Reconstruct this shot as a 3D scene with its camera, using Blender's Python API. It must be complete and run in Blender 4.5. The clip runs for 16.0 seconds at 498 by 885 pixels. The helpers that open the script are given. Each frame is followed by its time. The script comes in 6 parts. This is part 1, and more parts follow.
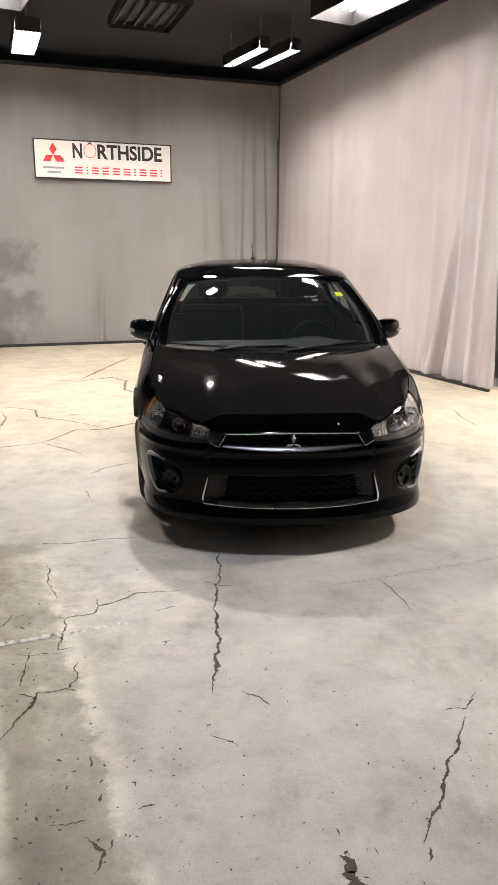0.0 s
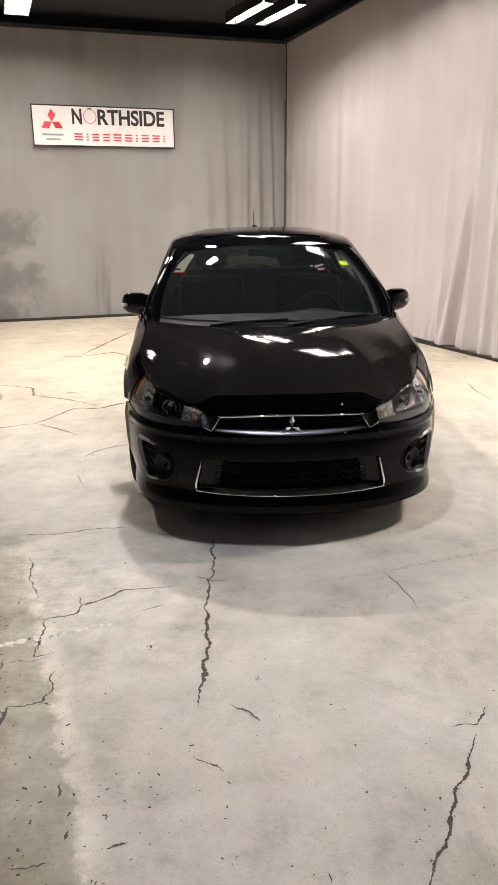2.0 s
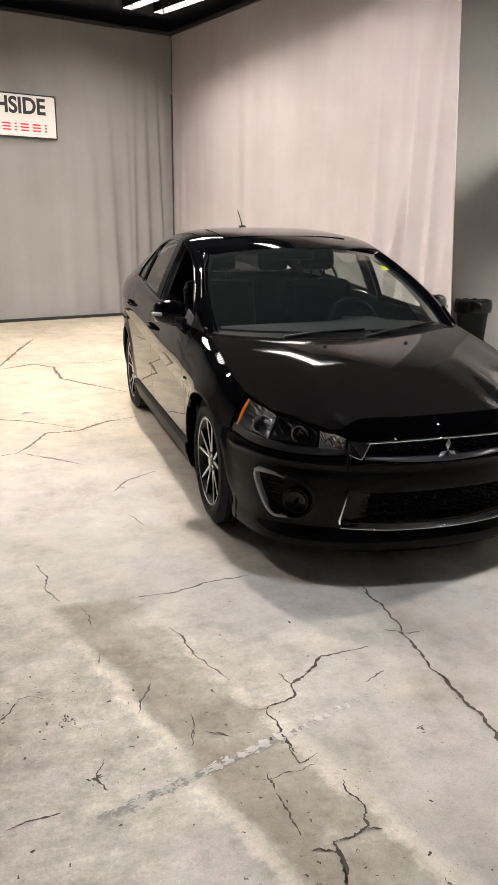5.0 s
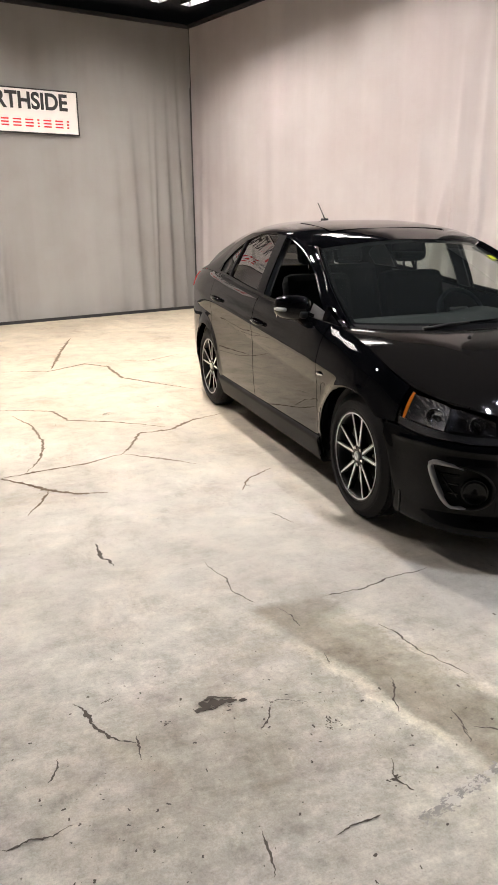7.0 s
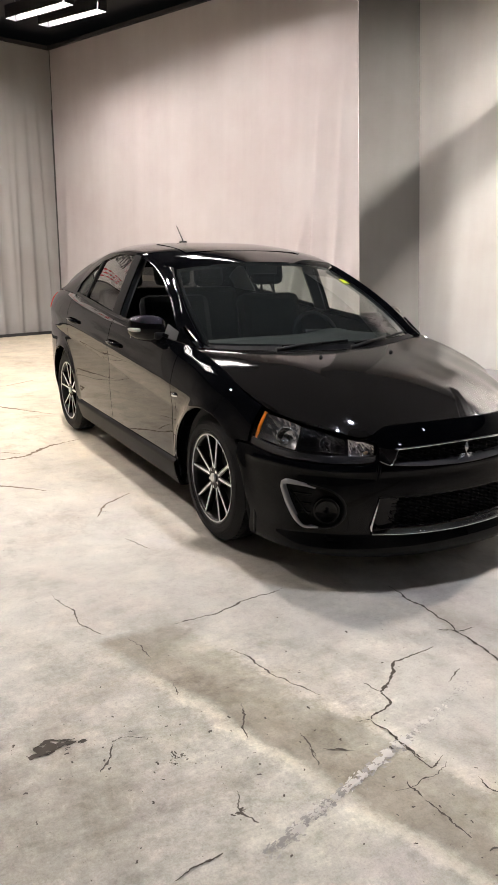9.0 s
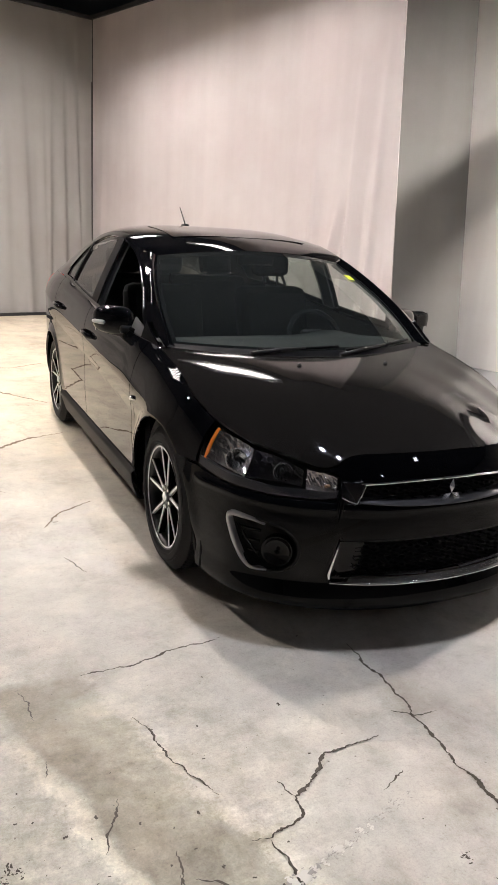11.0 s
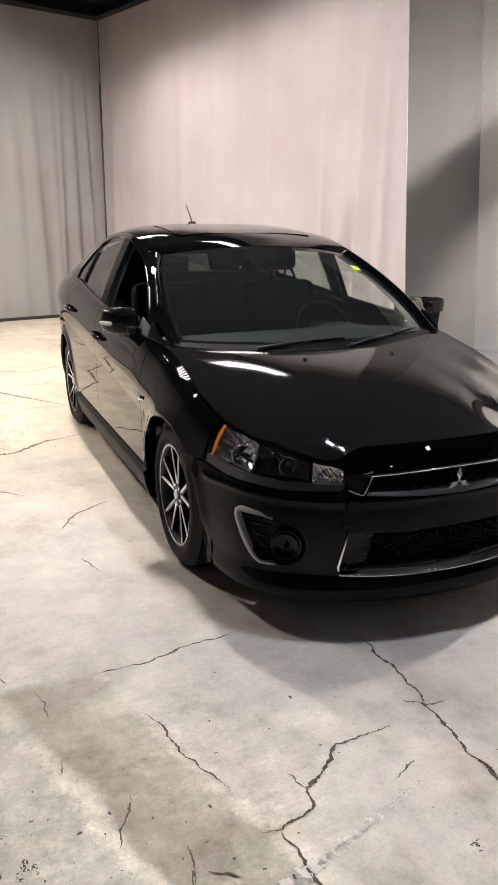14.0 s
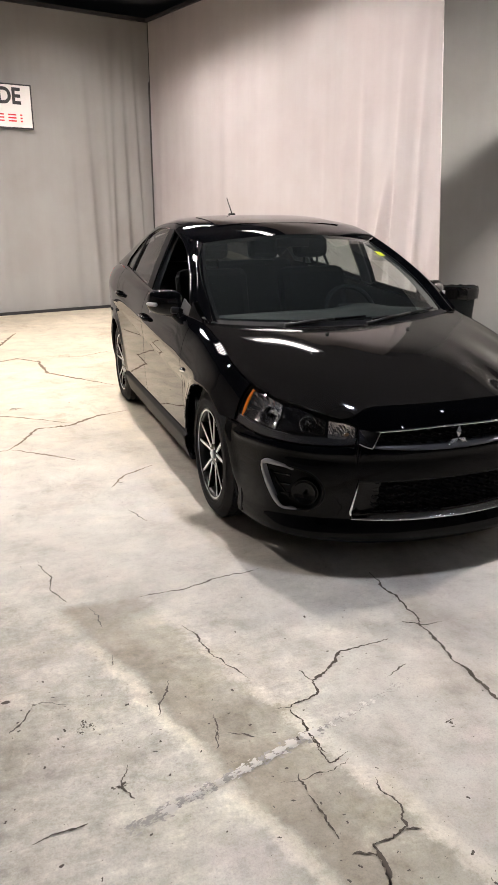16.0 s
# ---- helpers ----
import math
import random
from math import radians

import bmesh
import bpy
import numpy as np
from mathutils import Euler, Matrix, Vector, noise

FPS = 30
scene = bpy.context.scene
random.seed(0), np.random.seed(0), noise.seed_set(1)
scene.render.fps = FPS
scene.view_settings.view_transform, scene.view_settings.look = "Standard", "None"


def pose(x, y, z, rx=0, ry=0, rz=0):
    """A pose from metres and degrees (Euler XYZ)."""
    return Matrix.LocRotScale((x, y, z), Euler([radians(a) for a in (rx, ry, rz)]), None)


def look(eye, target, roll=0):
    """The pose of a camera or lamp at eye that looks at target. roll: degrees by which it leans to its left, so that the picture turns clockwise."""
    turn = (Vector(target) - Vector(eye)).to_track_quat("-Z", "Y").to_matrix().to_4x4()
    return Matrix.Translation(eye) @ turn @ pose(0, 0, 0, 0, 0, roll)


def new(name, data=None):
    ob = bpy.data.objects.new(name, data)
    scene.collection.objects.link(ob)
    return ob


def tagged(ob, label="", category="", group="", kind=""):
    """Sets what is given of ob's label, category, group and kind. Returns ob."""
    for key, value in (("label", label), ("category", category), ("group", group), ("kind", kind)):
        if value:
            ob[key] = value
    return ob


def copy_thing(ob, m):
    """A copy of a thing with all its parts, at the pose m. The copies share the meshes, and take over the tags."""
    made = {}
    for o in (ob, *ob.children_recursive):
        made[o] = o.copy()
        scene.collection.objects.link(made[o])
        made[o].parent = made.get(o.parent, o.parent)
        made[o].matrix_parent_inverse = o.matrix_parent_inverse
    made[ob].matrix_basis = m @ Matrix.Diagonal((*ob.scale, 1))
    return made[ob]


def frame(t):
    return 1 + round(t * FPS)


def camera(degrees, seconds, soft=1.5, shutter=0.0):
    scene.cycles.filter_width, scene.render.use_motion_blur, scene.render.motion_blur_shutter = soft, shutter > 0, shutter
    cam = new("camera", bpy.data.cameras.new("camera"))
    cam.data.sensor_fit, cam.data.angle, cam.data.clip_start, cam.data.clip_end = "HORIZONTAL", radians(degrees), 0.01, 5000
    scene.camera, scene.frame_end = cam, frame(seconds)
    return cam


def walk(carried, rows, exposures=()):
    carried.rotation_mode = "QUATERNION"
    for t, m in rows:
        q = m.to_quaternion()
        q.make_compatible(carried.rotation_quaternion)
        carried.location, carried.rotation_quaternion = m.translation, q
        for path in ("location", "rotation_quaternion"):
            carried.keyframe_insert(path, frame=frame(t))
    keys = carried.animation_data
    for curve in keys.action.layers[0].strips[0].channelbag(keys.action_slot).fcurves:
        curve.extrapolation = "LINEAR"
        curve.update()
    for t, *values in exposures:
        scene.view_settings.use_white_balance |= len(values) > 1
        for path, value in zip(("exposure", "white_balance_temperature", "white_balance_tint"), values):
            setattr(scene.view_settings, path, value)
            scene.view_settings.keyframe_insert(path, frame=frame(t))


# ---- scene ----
cam = camera(37.2, 16.0)
PATH = [
    (0, (-0.465, -4.525, 1.498), (-0.339, -2.589, 1.011), 0.2),
    (0.5, (-0.479, -4.585, 1.505), (-0.361, -2.655, 0.993), 0.1),
    (1, (-0.482, -4.571, 1.498), (-0.389, -2.644, 0.97), -0.2),
    (1.5, (-0.444, -4.437, 1.48), (-0.363, -2.515, 0.93), -0.5),
    (2, (-0.357, -4.259, 1.493), (-0.271, -2.342, 0.929), -0.7),
    (2.5, (-0.37, -4.151, 1.486), (-0.248, -2.243, 0.897), -0.8),
    (3, (-0.617, -4.074, 1.487), (-0.411, -2.178, 0.884), -0.9),
    (3.2, (-0.743, -4.043, 1.504), (-0.498, -2.155, 0.889), -0.8),
    (5.3, (-1.882, -3.453, 1.485), (-1.295, -1.625, 0.924), 0.3),
    (5.5, (-1.992, -3.401, 1.468), (-1.407, -1.574, 0.9), -0.2),
    (6, (-2.209, -3.255, 1.476), (-1.557, -1.456, 0.892), -0.4),
    (6.5, (-2.417, -3.217, 1.492), (-1.754, -1.417, 0.926), -0.6),
    (7, (-2.534, -3.24, 1.497), (-1.909, -1.431, 0.918), -0.8),
    (7.5, (-2.552, -3.265, 1.488), (-1.873, -1.467, 0.935), -0.3),
    (8, (-2.555, -3.259, 1.503), (-1.802, -1.483, 0.977), 0.0),
    (8.5, (-2.526, -3.257, 1.494), (-1.66, -1.53, 0.978), 0.1),
    (9, (-2.389, -3.214, 1.449), (-1.458, -1.519, 0.939), 0.6),
    (9.2, (-2.301, -3.202, 1.46), (-1.356, -1.516, 0.944), 1.3),
    (11.3, (-1.768, -2.928, 1.474), (-1.004, -1.166, 0.915), 2.9),
    (11.5, (-1.761, -2.931, 1.481), (-1.033, -1.156, 0.915), 2.5),
    (12, (-1.751, -2.943, 1.483), (-1.162, -1.12, 0.911), 1.1),
    (12.5, (-1.728, -2.96, 1.492), (-1.173, -1.126, 0.919), 0.2),
    (13, (-1.711, -2.973, 1.49), (-1.112, -1.152, 0.92), -0.1),
    (13.5, (-1.715, -2.979, 1.493), (-1.034, -1.187, 0.921), 0.0),
    (14, (-1.726, -2.982, 1.488), (-0.987, -1.214, 0.918), 0.4),
    (14.5, (-1.773, -3.026, 1.473), (-1.03, -1.26, 0.901), 0.6),
    (15, (-1.792, -3.187, 1.481), (-1.079, -1.408, 0.909), 0.7),
    (15.5, (-1.81, -3.35, 1.47), (-1.168, -1.549, 0.883), 0.2),
    (16, (-1.808, -3.428, 1.472), (-1.188, -1.619, 0.886), -0.3),
]
walk(cam, [(t, look(eye, target, roll)) for t, eye, target, roll in PATH],
     [(0, 0.0, 6500, 10), (6.5, 0.07, 6480, 10), (9, 0.11, 6420, 10.5), (12, 0.11, 6360, 11), (16, 0.13, 6360, 11)])

TUBE = 121.0
WARM, COOL = (1.0, 0.905, 0.85), (0.93, 0.96, 1.10)
MAIN_LAMP, FRONT_LAMP, PASSAGE_FILL = (-0.95, 3.5), (-0.1, -0.3), (4.6, 0.91)
LAMPS = ((-2.76, 6.53), )
SOFT_LAMPS = ((1.36, 4.55), (-2.5, 4.3))
# unseen lamp, added so the car's shade reaches the floor on its right
SIDE_FILL = (-3.4, 2.4)
COOL_LAMPS = ((-2.2, -7.6), )
REAR_LAMPS = ((1.2, -6.2), (-4.4, -6.0), (2.6, -3.6))
world = bpy.data.worlds.new("world")
scene.world = world
world.use_nodes = True
world.node_tree.nodes["Background"].inputs[0].default_value = (0.9, 0.95, 1.0, 1)
world.node_tree.nodes["Background"].inputs[1].default_value = 0.02


# ---- materials ----
def mat(name, color, rough=0.5, metal=0.0, coat=0.0, spec=0.5):
    m = bpy.data.materials.new(name)
    m.use_nodes = True
    b = m.node_tree.nodes["Principled BSDF"]
    b.inputs["Base Color"].default_value = (*color, 1)
    b.inputs["Roughness"].default_value = rough
    b.inputs["Metallic"].default_value = metal
    b.inputs["Coat Weight"].default_value = coat
    b.inputs["Coat Roughness"].default_value = 0.03
    b.inputs["Specular IOR Level"].default_value = spec
    return m


def node(m, kind, **inputs):
    n = m.node_tree.nodes.new(kind)
    for k, v in inputs.items():
        n.inputs[k.replace("_", " ")].default_value = v
    return n


def link(m, a, b):
    m.node_tree.links.new(a, b)


def noise_tex(m, scale, detail=6, rough=0.6, stretch=(1, 1, 1)):
    c = node(m, "ShaderNodeTexCoord")
    p = node(m, "ShaderNodeMapping")
    p.inputs["Scale"].default_value = stretch
    n = node(m, "ShaderNodeTexNoise", Scale=scale, Detail=detail, Roughness=rough)
    link(m, c.outputs["Object"], p.inputs["Vector"])
    link(m, p.outputs["Vector"], n.inputs["Vector"])
    return n


def ramp(m, fac, stops):
    r = node(m, "ShaderNodeValToRGB")
    e = r.color_ramp.elements
    while len(e) < len(stops):
        e.new(0.5)
    for k, (p, c) in zip(e, stops):
        k.position, k.color = p, (*c, 1) if len(c) == 3 else c
    link(m, fac, r.inputs["Fac"])
    return r.outputs["Color"]


def mix(m, fac, a, b, mode="MIX"):
    n = node(m, "ShaderNodeMix")
    n.data_type, n.blend_type = "RGBA", mode
    for sock, v in ((n.inputs[0], fac), (n.inputs[6], a), (n.inputs[7], b)):
        if isinstance(v, (int, float)):
            sock.default_value = v
        elif isinstance(v, tuple):
            sock.default_value = (*v, 1)
        else:
            link(m, v, sock)
    return n.outputs[2]


def bump(m, height, strength, distance=0.01):
    n = node(m, "ShaderNodeBump", Strength=strength, Distance=distance)
    link(m, height, n.inputs["Height"])
    link(m, n.outputs["Normal"], m.node_tree.nodes["Principled BSDF"].inputs["Normal"])


def spot_mask(m, centre, size, rag, turn=0.0):
    """1 inside an uneven spot, 0 outside."""
    c = node(m, "ShaderNodeTexCoord")
    p = node(m, "ShaderNodeMapping")
    p.vector_type = "TEXTURE"
    p.inputs["Location"].default_value = centre
    p.inputs["Rotation"].default_value = (0, 0, turn)
    p.inputs["Scale"].default_value = size
    n = noise_tex(m, 3.0, 6, 0.65)
    link(m, c.outputs["Object"], p.inputs["Vector"])
    ln = node(m, "ShaderNodeVectorMath")
    ln.operation = "LENGTH"
    link(m, p.outputs["Vector"], ln.inputs[0])
    a = node(m, "ShaderNodeMath")
    a.operation = "MULTIPLY_ADD"
    a.inputs[1].default_value = rag * 3.0
    link(m, n.outputs["Fac"], a.inputs[0])
    link(m, ln.outputs["Value"], a.inputs[2])
    r = ramp(m, a.outputs[0], [(0.35 + rag, (1, 1, 1)), (min(0.75 + rag * 1.5, 1.0), (0, 0, 0))])
    return r


def concrete():
    m = mat("concrete_floor", (0.5, 0.48, 0.45), 0.62)
    b = m.node_tree.nodes["Principled BSDF"]
    big = noise_tex(m, 0.9, 5, 0.62)
    mid = noise_tex(m, 4.5, 8, 0.7)
    fine = noise_tex(m, 60, 4, 0.7)
    c = ramp(m, big.outputs["Fac"], [(0.30, (0.45, 0.415, 0.37)), (0.5, (0.525, 0.495, 0.445)), (0.68, (0.585, 0.555, 0.505))])
    c2 = ramp(m, mid.outputs["Fac"], [(0.30, (0.62, 0.605, 0.575)), (0.42, (0.88, 0.87, 0.845)), (0.52, (1, 1, 1)), (0.66, (1.12, 1.12, 1.11))])
    c3 = ramp(m, fine.outputs["Fac"], [(0.28, (0.82, 0.81, 0.80)), (0.45, (1, 1, 1))])
    c = mix(m, 1.0, mix(m, 0.75, c, c2, "MULTIPLY"), c3, "MULTIPLY")
    # an old worn track: a brown band between two scraped pale edges
    xyz = node(m, "ShaderNodeSeparateXYZ")
    co = node(m, "ShaderNodeTexCoord")
    link(m, co.outputs["Object"], xyz.inputs[0])

    def math_node(op, a, k, add=0.0):
        n = node(m, "ShaderNodeMath")
        n.operation = op
        for sock, v in zip(n.inputs, (a, k, add)):
            if isinstance(v, (int, float)):
                sock.default_value = v
            else:
                link(m, v, sock)
        return n.outputs[0]

    scrape = noise_tex(m, 8.0, 11, 0.72)
    d = math_node("MULTIPLY_ADD", xyz.outputs["Y"], 0.323, xyz.outputs["X"])
    d = math_node("MULTIPLY_ADD", mid.outputs["Fac"], 0.15, d)
    d = math_node("MULTIPLY_ADD", scrape.outputs["Fac"], 0.13, d)
    d = math_node("MULTIPLY_ADD", fine.outputs["Fac"], 0.03, d)
    d = math_node("ADD", d, 2.3 - 0.155)
    band = ramp(m, d, [(0.355, (1, 1, 1)), (0.42, (0.62, 0.58, 0.515)), (0.50, (0.62, 0.58, 0.515)), (0.575, (0.75, 0.735, 0.665)), (0.67, (0.82, 0.815, 0.755)), (0.71, (1.05, 1.05, 1.04)), (0.80, (1, 1, 1))])
    ends = ramp(m, math_node("MULTIPLY_ADD", xyz.outputs["Y"], -1.0, math_node("MULTIPLY_ADD", mid.outputs["Fac"], 0.05, -0.74)), [(0.0, (0, 0, 0)), (0.05, (1, 1, 1))])
    c = mix(m, ends, c, mix(m, 1.0, c, band, "MULTIPLY"))
    edge = ramp(m, d, [(0.325, (0, 0, 0)), (0.36, (1, 1, 1)), (0.385, (1, 1, 1)), (0.41, (0, 0, 0)), (0.67, (0, 0, 0)), (0.69, (0.55,) * 3), (0.74, (0.55,) * 3), (0.78, (0, 0, 0))])
    broken = noise_tex(m, 4.0, 4, 0.6)
    edge = math_node("MULTIPLY", math_node("MULTIPLY", edge, ramp(m, broken.outputs["Fac"], [(0.38, (0.15,) * 3), (0.5, (1, 1, 1))])), ramp(m, math_node("MULTIPLY_ADD", xyz.outputs["Y"], -1.0, -1.0), [(0.0, (0, 0, 0)), (0.1, (1, 1, 1))]))
    c = mix(m, edge, c, mix(m, 1.0, c, (1.42, 1.41, 1.38), "MULTIPLY"))
    # scraped patches and a faint green bloom along the track
    near = math_node("MULTIPLY", ends, ramp(m, d, [(0.0, (0, 0, 0)), (0.2, (1, 1, 1)), (0.7, (1, 1, 1)), (0.95, (0, 0, 0))]))
    c = mix(m, near, c, mix(m, 1.0, c, ramp(m, scrape.outputs["Fac"], [(0.36, (0.86, 0.865, 0.80)), (0.45, (0.97, 0.975, 0.945)), (0.53, (1, 1, 1)), (0.57, (1.0, 1.0, 0.99)), (0.64, (1.12, 1.12, 1.10))]), "MULTIPLY"))
    # trowel swirls, fine grit and small dark specks
    swirl = noise_tex(m, 2.6, 12, 0.74)
    swirl.inputs["Distortion"].default_value = 0.5
    c = mix(m, 1.0, c, ramp(m, swirl.outputs["Fac"], [(0.34, (0.85, 0.84, 0.82)), (0.46, (0.98, 0.975, 0.965)), (0.56, (1.0, 1.0, 1.0)), (0.66, (1.10, 1.10, 1.09))]), "MULTIPLY")
    grit = noise_tex(m, 170, 3, 0.7)
    c = mix(m, 1.0, c, ramp(m, grit.outputs["Fac"], [(0.34, (0.90, 0.89, 0.88)), (0.5, (1, 1, 1)), (0.68, (1.05, 1.05, 1.05))]), "MULTIPLY")
    speck = noise_tex(m, 34, 5, 0.62)
    c = mix(m, 1.0, c, ramp(m, speck.outputs["Fac"], [(0.27, (0.42, 0.40, 0.37)), (0.315, (1, 1, 1))]), "MULTIPLY")
    stroke = noise_tex(m, 5.5, 9, 0.72, (1.0, 0.42, 1))
    where = noise_tex(m, 1.1, 3, 0.5)
    c = mix(m, ramp(m, where.outputs["Fac"], [(0.42, (0, 0, 0)), (0.55, (1, 1, 1))]), c, mix(m, 1.0, c, ramp(m, stroke.outputs["Fac"], [(0.36, (0.82, 0.805, 0.78)), (0.47, (1, 1, 1)), (0.57, (1, 1, 1)), (0.65, (1.09, 1.09, 1.08))]), "MULTIPLY"))
    scuff = noise_tex(m, 1.7, 10, 0.72)
    c = mix(m, 1.0, c, ramp(m, scuff.outputs["Fac"], [(0.36, (0.84, 0.82, 0.79)), (0.47, (1, 1, 1)), (0.64, (1.08, 1.075, 1.06))]), "MULTIPLY")
    for centre, size, turn in (((-2.1, -1.5, 0), (1.0, 0.75, 1), 0.3), ((-0.85, -3.0, 0), (0.4, 0.7, 1), 0.2), ((-1.7, -2.4, 0), (0.8, 0.6, 1), -0.4)):
        c = mix(m, spot_mask(m, centre, size, 0.3, turn), c, mix(m, 1.0, c, (0.74, 0.715, 0.675), "MULTIPLY"))
    # walked-on stretch beside the track: mottled cream, with pale scuffs and dark grains
    zone = spot_mask(m, (-2.3, -1.7, 0), (3.4, 2.6, 1), 0.25, 0.2)
    mottle = noise_tex(m, 10, 10, 0.76)
    grain = noise_tex(m, 75, 5, 0.75)
    worn = mix(m, 1.0, c, ramp(m, mottle.outputs["Fac"], [(0.35, (0.66, 0.66, 0.625)), (0.45, (0.90, 0.90, 0.875)), (0.52, (1.01, 1.01, 0.995)), (0.61, (1.19, 1.185, 1.17))]), "MULTIPLY")
    worn = mix(m, 1.0, worn, ramp(m, grain.outputs["Fac"], [(0.29, (0.50, 0.47, 0.42)), (0.35, (0.94, 0.93, 0.92)), (0.5, (1, 1, 1)), (0.66, (1.10, 1.10, 1.08))]), "MULTIPLY")
    c = mix(m, zone, c, worn)
    sweep = noise_tex(m, 3.2, 9, 0.7, (0.5, 2.2, 1))
    sweep.inputs["Distortion"].default_value = 0.25
    c = mix(m, zone, c, mix(m, 1.0, c, ramp(m, sweep.outputs["Fac"], [(0.36, (0.84, 0.835, 0.80)), (0.46, (0.98, 0.98, 0.965)), (0.56, (1.0, 1.0, 0.99)), (0.64, (1.15, 1.15, 1.13))]), "MULTIPLY"))
    # soft cream tint that puts warm lamp light into the floor colour
    light_veil = spot_mask(m, (-2.2, -0.6, 0), (4.2, 3.4, 1), 0.25)
    c = mix(m, light_veil, c, mix(m, 1.0, c, (1.0, 1.0, 0.985), "MULTIPLY"))
    drift = noise_tex(m, 2.2, 5, 0.6)
    c = mix(m, 1.0, c, ramp(m, drift.outputs["Fac"], [(0.32, (1.02, 0.985, 0.985)), (0.47, (0.97, 0.985, 0.95)), (0.58, (1.03, 1.01, 0.97)), (0.7, (0.97, 0.97, 0.99))]), "MULTIPLY")
    # creamier towards the back, slightly bluer towards the front
    back_cream = ramp(m, math_node("MULTIPLY_ADD", mid.outputs["Fac"], 0.5, math_node("MULTIPLY", xyz.outputs["Y"], 0.25)), [(0.0, (0.985, 0.99, 1.015)), (0.35, (1, 1, 1)), (0.9, (1.04, 0.99, 0.885))])
    c = mix(m, 1.0, c, back_cream, "MULTIPLY")
    link(m, c, b.inputs["Base Color"])
    link(m, ramp(m, mid.outputs["Fac"], [(0.3, (0.45,) * 3), (0.7, (0.75,) * 3)]), b.inputs["Roughness"])
    bump(m, fine.outputs["Fac"], 0.15, 0.004)
    return m


def fabric(name, color, blotches=()):
    m = mat(name, color, 0.9, spec=0.15)
    b = m.node_tree.nodes["Principled BSDF"]
    streak = noise_tex(m, 0.9, 5, 0.55, (3, 3, 0.22))
    weave = noise_tex(m, 220, 2, 0.5)
    dark = tuple(v * 0.90 for v in color)
    c = ramp(m, streak.outputs["Fac"], [(0.3, dark), (0.7, color)])
    cloud = noise_tex(m, 1.1, 4, 0.55)
    c = mix(m, 1.0, c, ramp(m, cloud.outputs["Fac"], [(0.35, (0.93, 0.90, 0.90)), (0.6, (1, 1, 1))]), "MULTIPLY")
    # uneven darker blotches at the given places
    for centre, size, depth in blotches:
        t = spot_mask(m, centre, size, 0.35)
        c = mix(m, t, c, tuple(v * depth for v in color))
    link(m, c, b.inputs["Base Color"])
    bump(m, weave.outputs["Fac"], 0.15, 0.002)
    return m


M_FLOOR = concrete()
M_FILLER = mat("pale_joint_filler", (0.64, 0.61, 0.54), 0.9)
M_CRACKPALE = mat("grey_joint_scar", (0.35, 0.33, 0.295), 0.9)
M_CRACK = mat("crack_dark", (0.10, 0.086, 0.07), 0.95, spec=0.1)
M_CRACKBROWN = mat("crack_rusty_brown", (0.19, 0.145, 0.105), 0.95, spec=0.1)
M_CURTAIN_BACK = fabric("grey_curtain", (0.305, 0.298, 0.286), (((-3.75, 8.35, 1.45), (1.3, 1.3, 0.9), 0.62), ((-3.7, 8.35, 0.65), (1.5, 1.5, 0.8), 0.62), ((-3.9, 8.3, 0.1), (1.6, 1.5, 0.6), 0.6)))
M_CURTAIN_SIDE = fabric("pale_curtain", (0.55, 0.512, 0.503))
M_SEAM = mat("dark_seam", (0.06, 0.058, 0.055), 0.9)
M_PASSAGE = mat("dark_grey_floor_sheet", (0.20, 0.20, 0.20), 0.6)
M_HEM = mat("black_hem", (0.02, 0.02, 0.02), 0.8)
M_CEIL = mat("black_ceiling", (0.030, 0.030, 0.034), 0.85)
# shade on this passage wall is put into a darker base colour
M_WALLDARK = fabric("shaded_wall_grey", (0.235, 0.235, 0.22))
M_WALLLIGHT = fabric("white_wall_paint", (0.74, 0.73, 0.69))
M_PAINT = mat("black_car_paint", (0.0017, 0.0019, 0.0025), 0.4, coat=1.0, spec=0.0)
M_PAINT.node_tree.nodes["Principled BSDF"].inputs["Coat IOR"].default_value = 1.35
M_PAINT.node_tree.nodes["Principled BSDF"].inputs["Coat Roughness"].default_value = 0.02
M_BUMPER = mat("black_bumper_paint", (0.0017, 0.0019, 0.0025), 0.4, coat=1.0, spec=0.0)
M_BUMPER.node_tree.nodes["Principled BSDF"].inputs["Coat IOR"].default_value = 1.26
M_BUMPER.node_tree.nodes["Principled BSDF"].inputs["Coat Roughness"].default_value = 0.02
# bonnet copy of the body paint, its base lifted to imitate glare and sheen
M_PAINT_SHEEN = mat("black_paint_sheen", (0.0085, 0.0079, 0.0074), 0.4, coat=1.0, spec=0.0)
M_PAINT_SHEEN.node_tree.nodes["Principled BSDF"].inputs["Coat IOR"].default_value = 1.33
M_PAINT_SHEEN.node_tree.nodes["Principled BSDF"].inputs["Coat Roughness"].default_value = 0.06
M_GLOSS = mat("gloss_black_plastic", (0.004, 0.004, 0.004), 0.12, spec=0.25)
M_TRIM = mat("matt_black_plastic", (0.007, 0.007, 0.007), 0.55, spec=0.3)
M_RUBBER = mat("tyre_rubber", (0.010, 0.010, 0.0105), 0.75, spec=0.3)
M_BARREL = mat("black_rim_paint", (0.008, 0.008, 0.008), 0.35)
M_GRILLE = mat("dull_black_grille_plastic", (0.004, 0.004, 0.0045), 0.65, spec=0.12)
M_INDICATOR = mat("clear_silvery_indicator", (0.66, 0.62, 0.60), 0.16, 0.9)
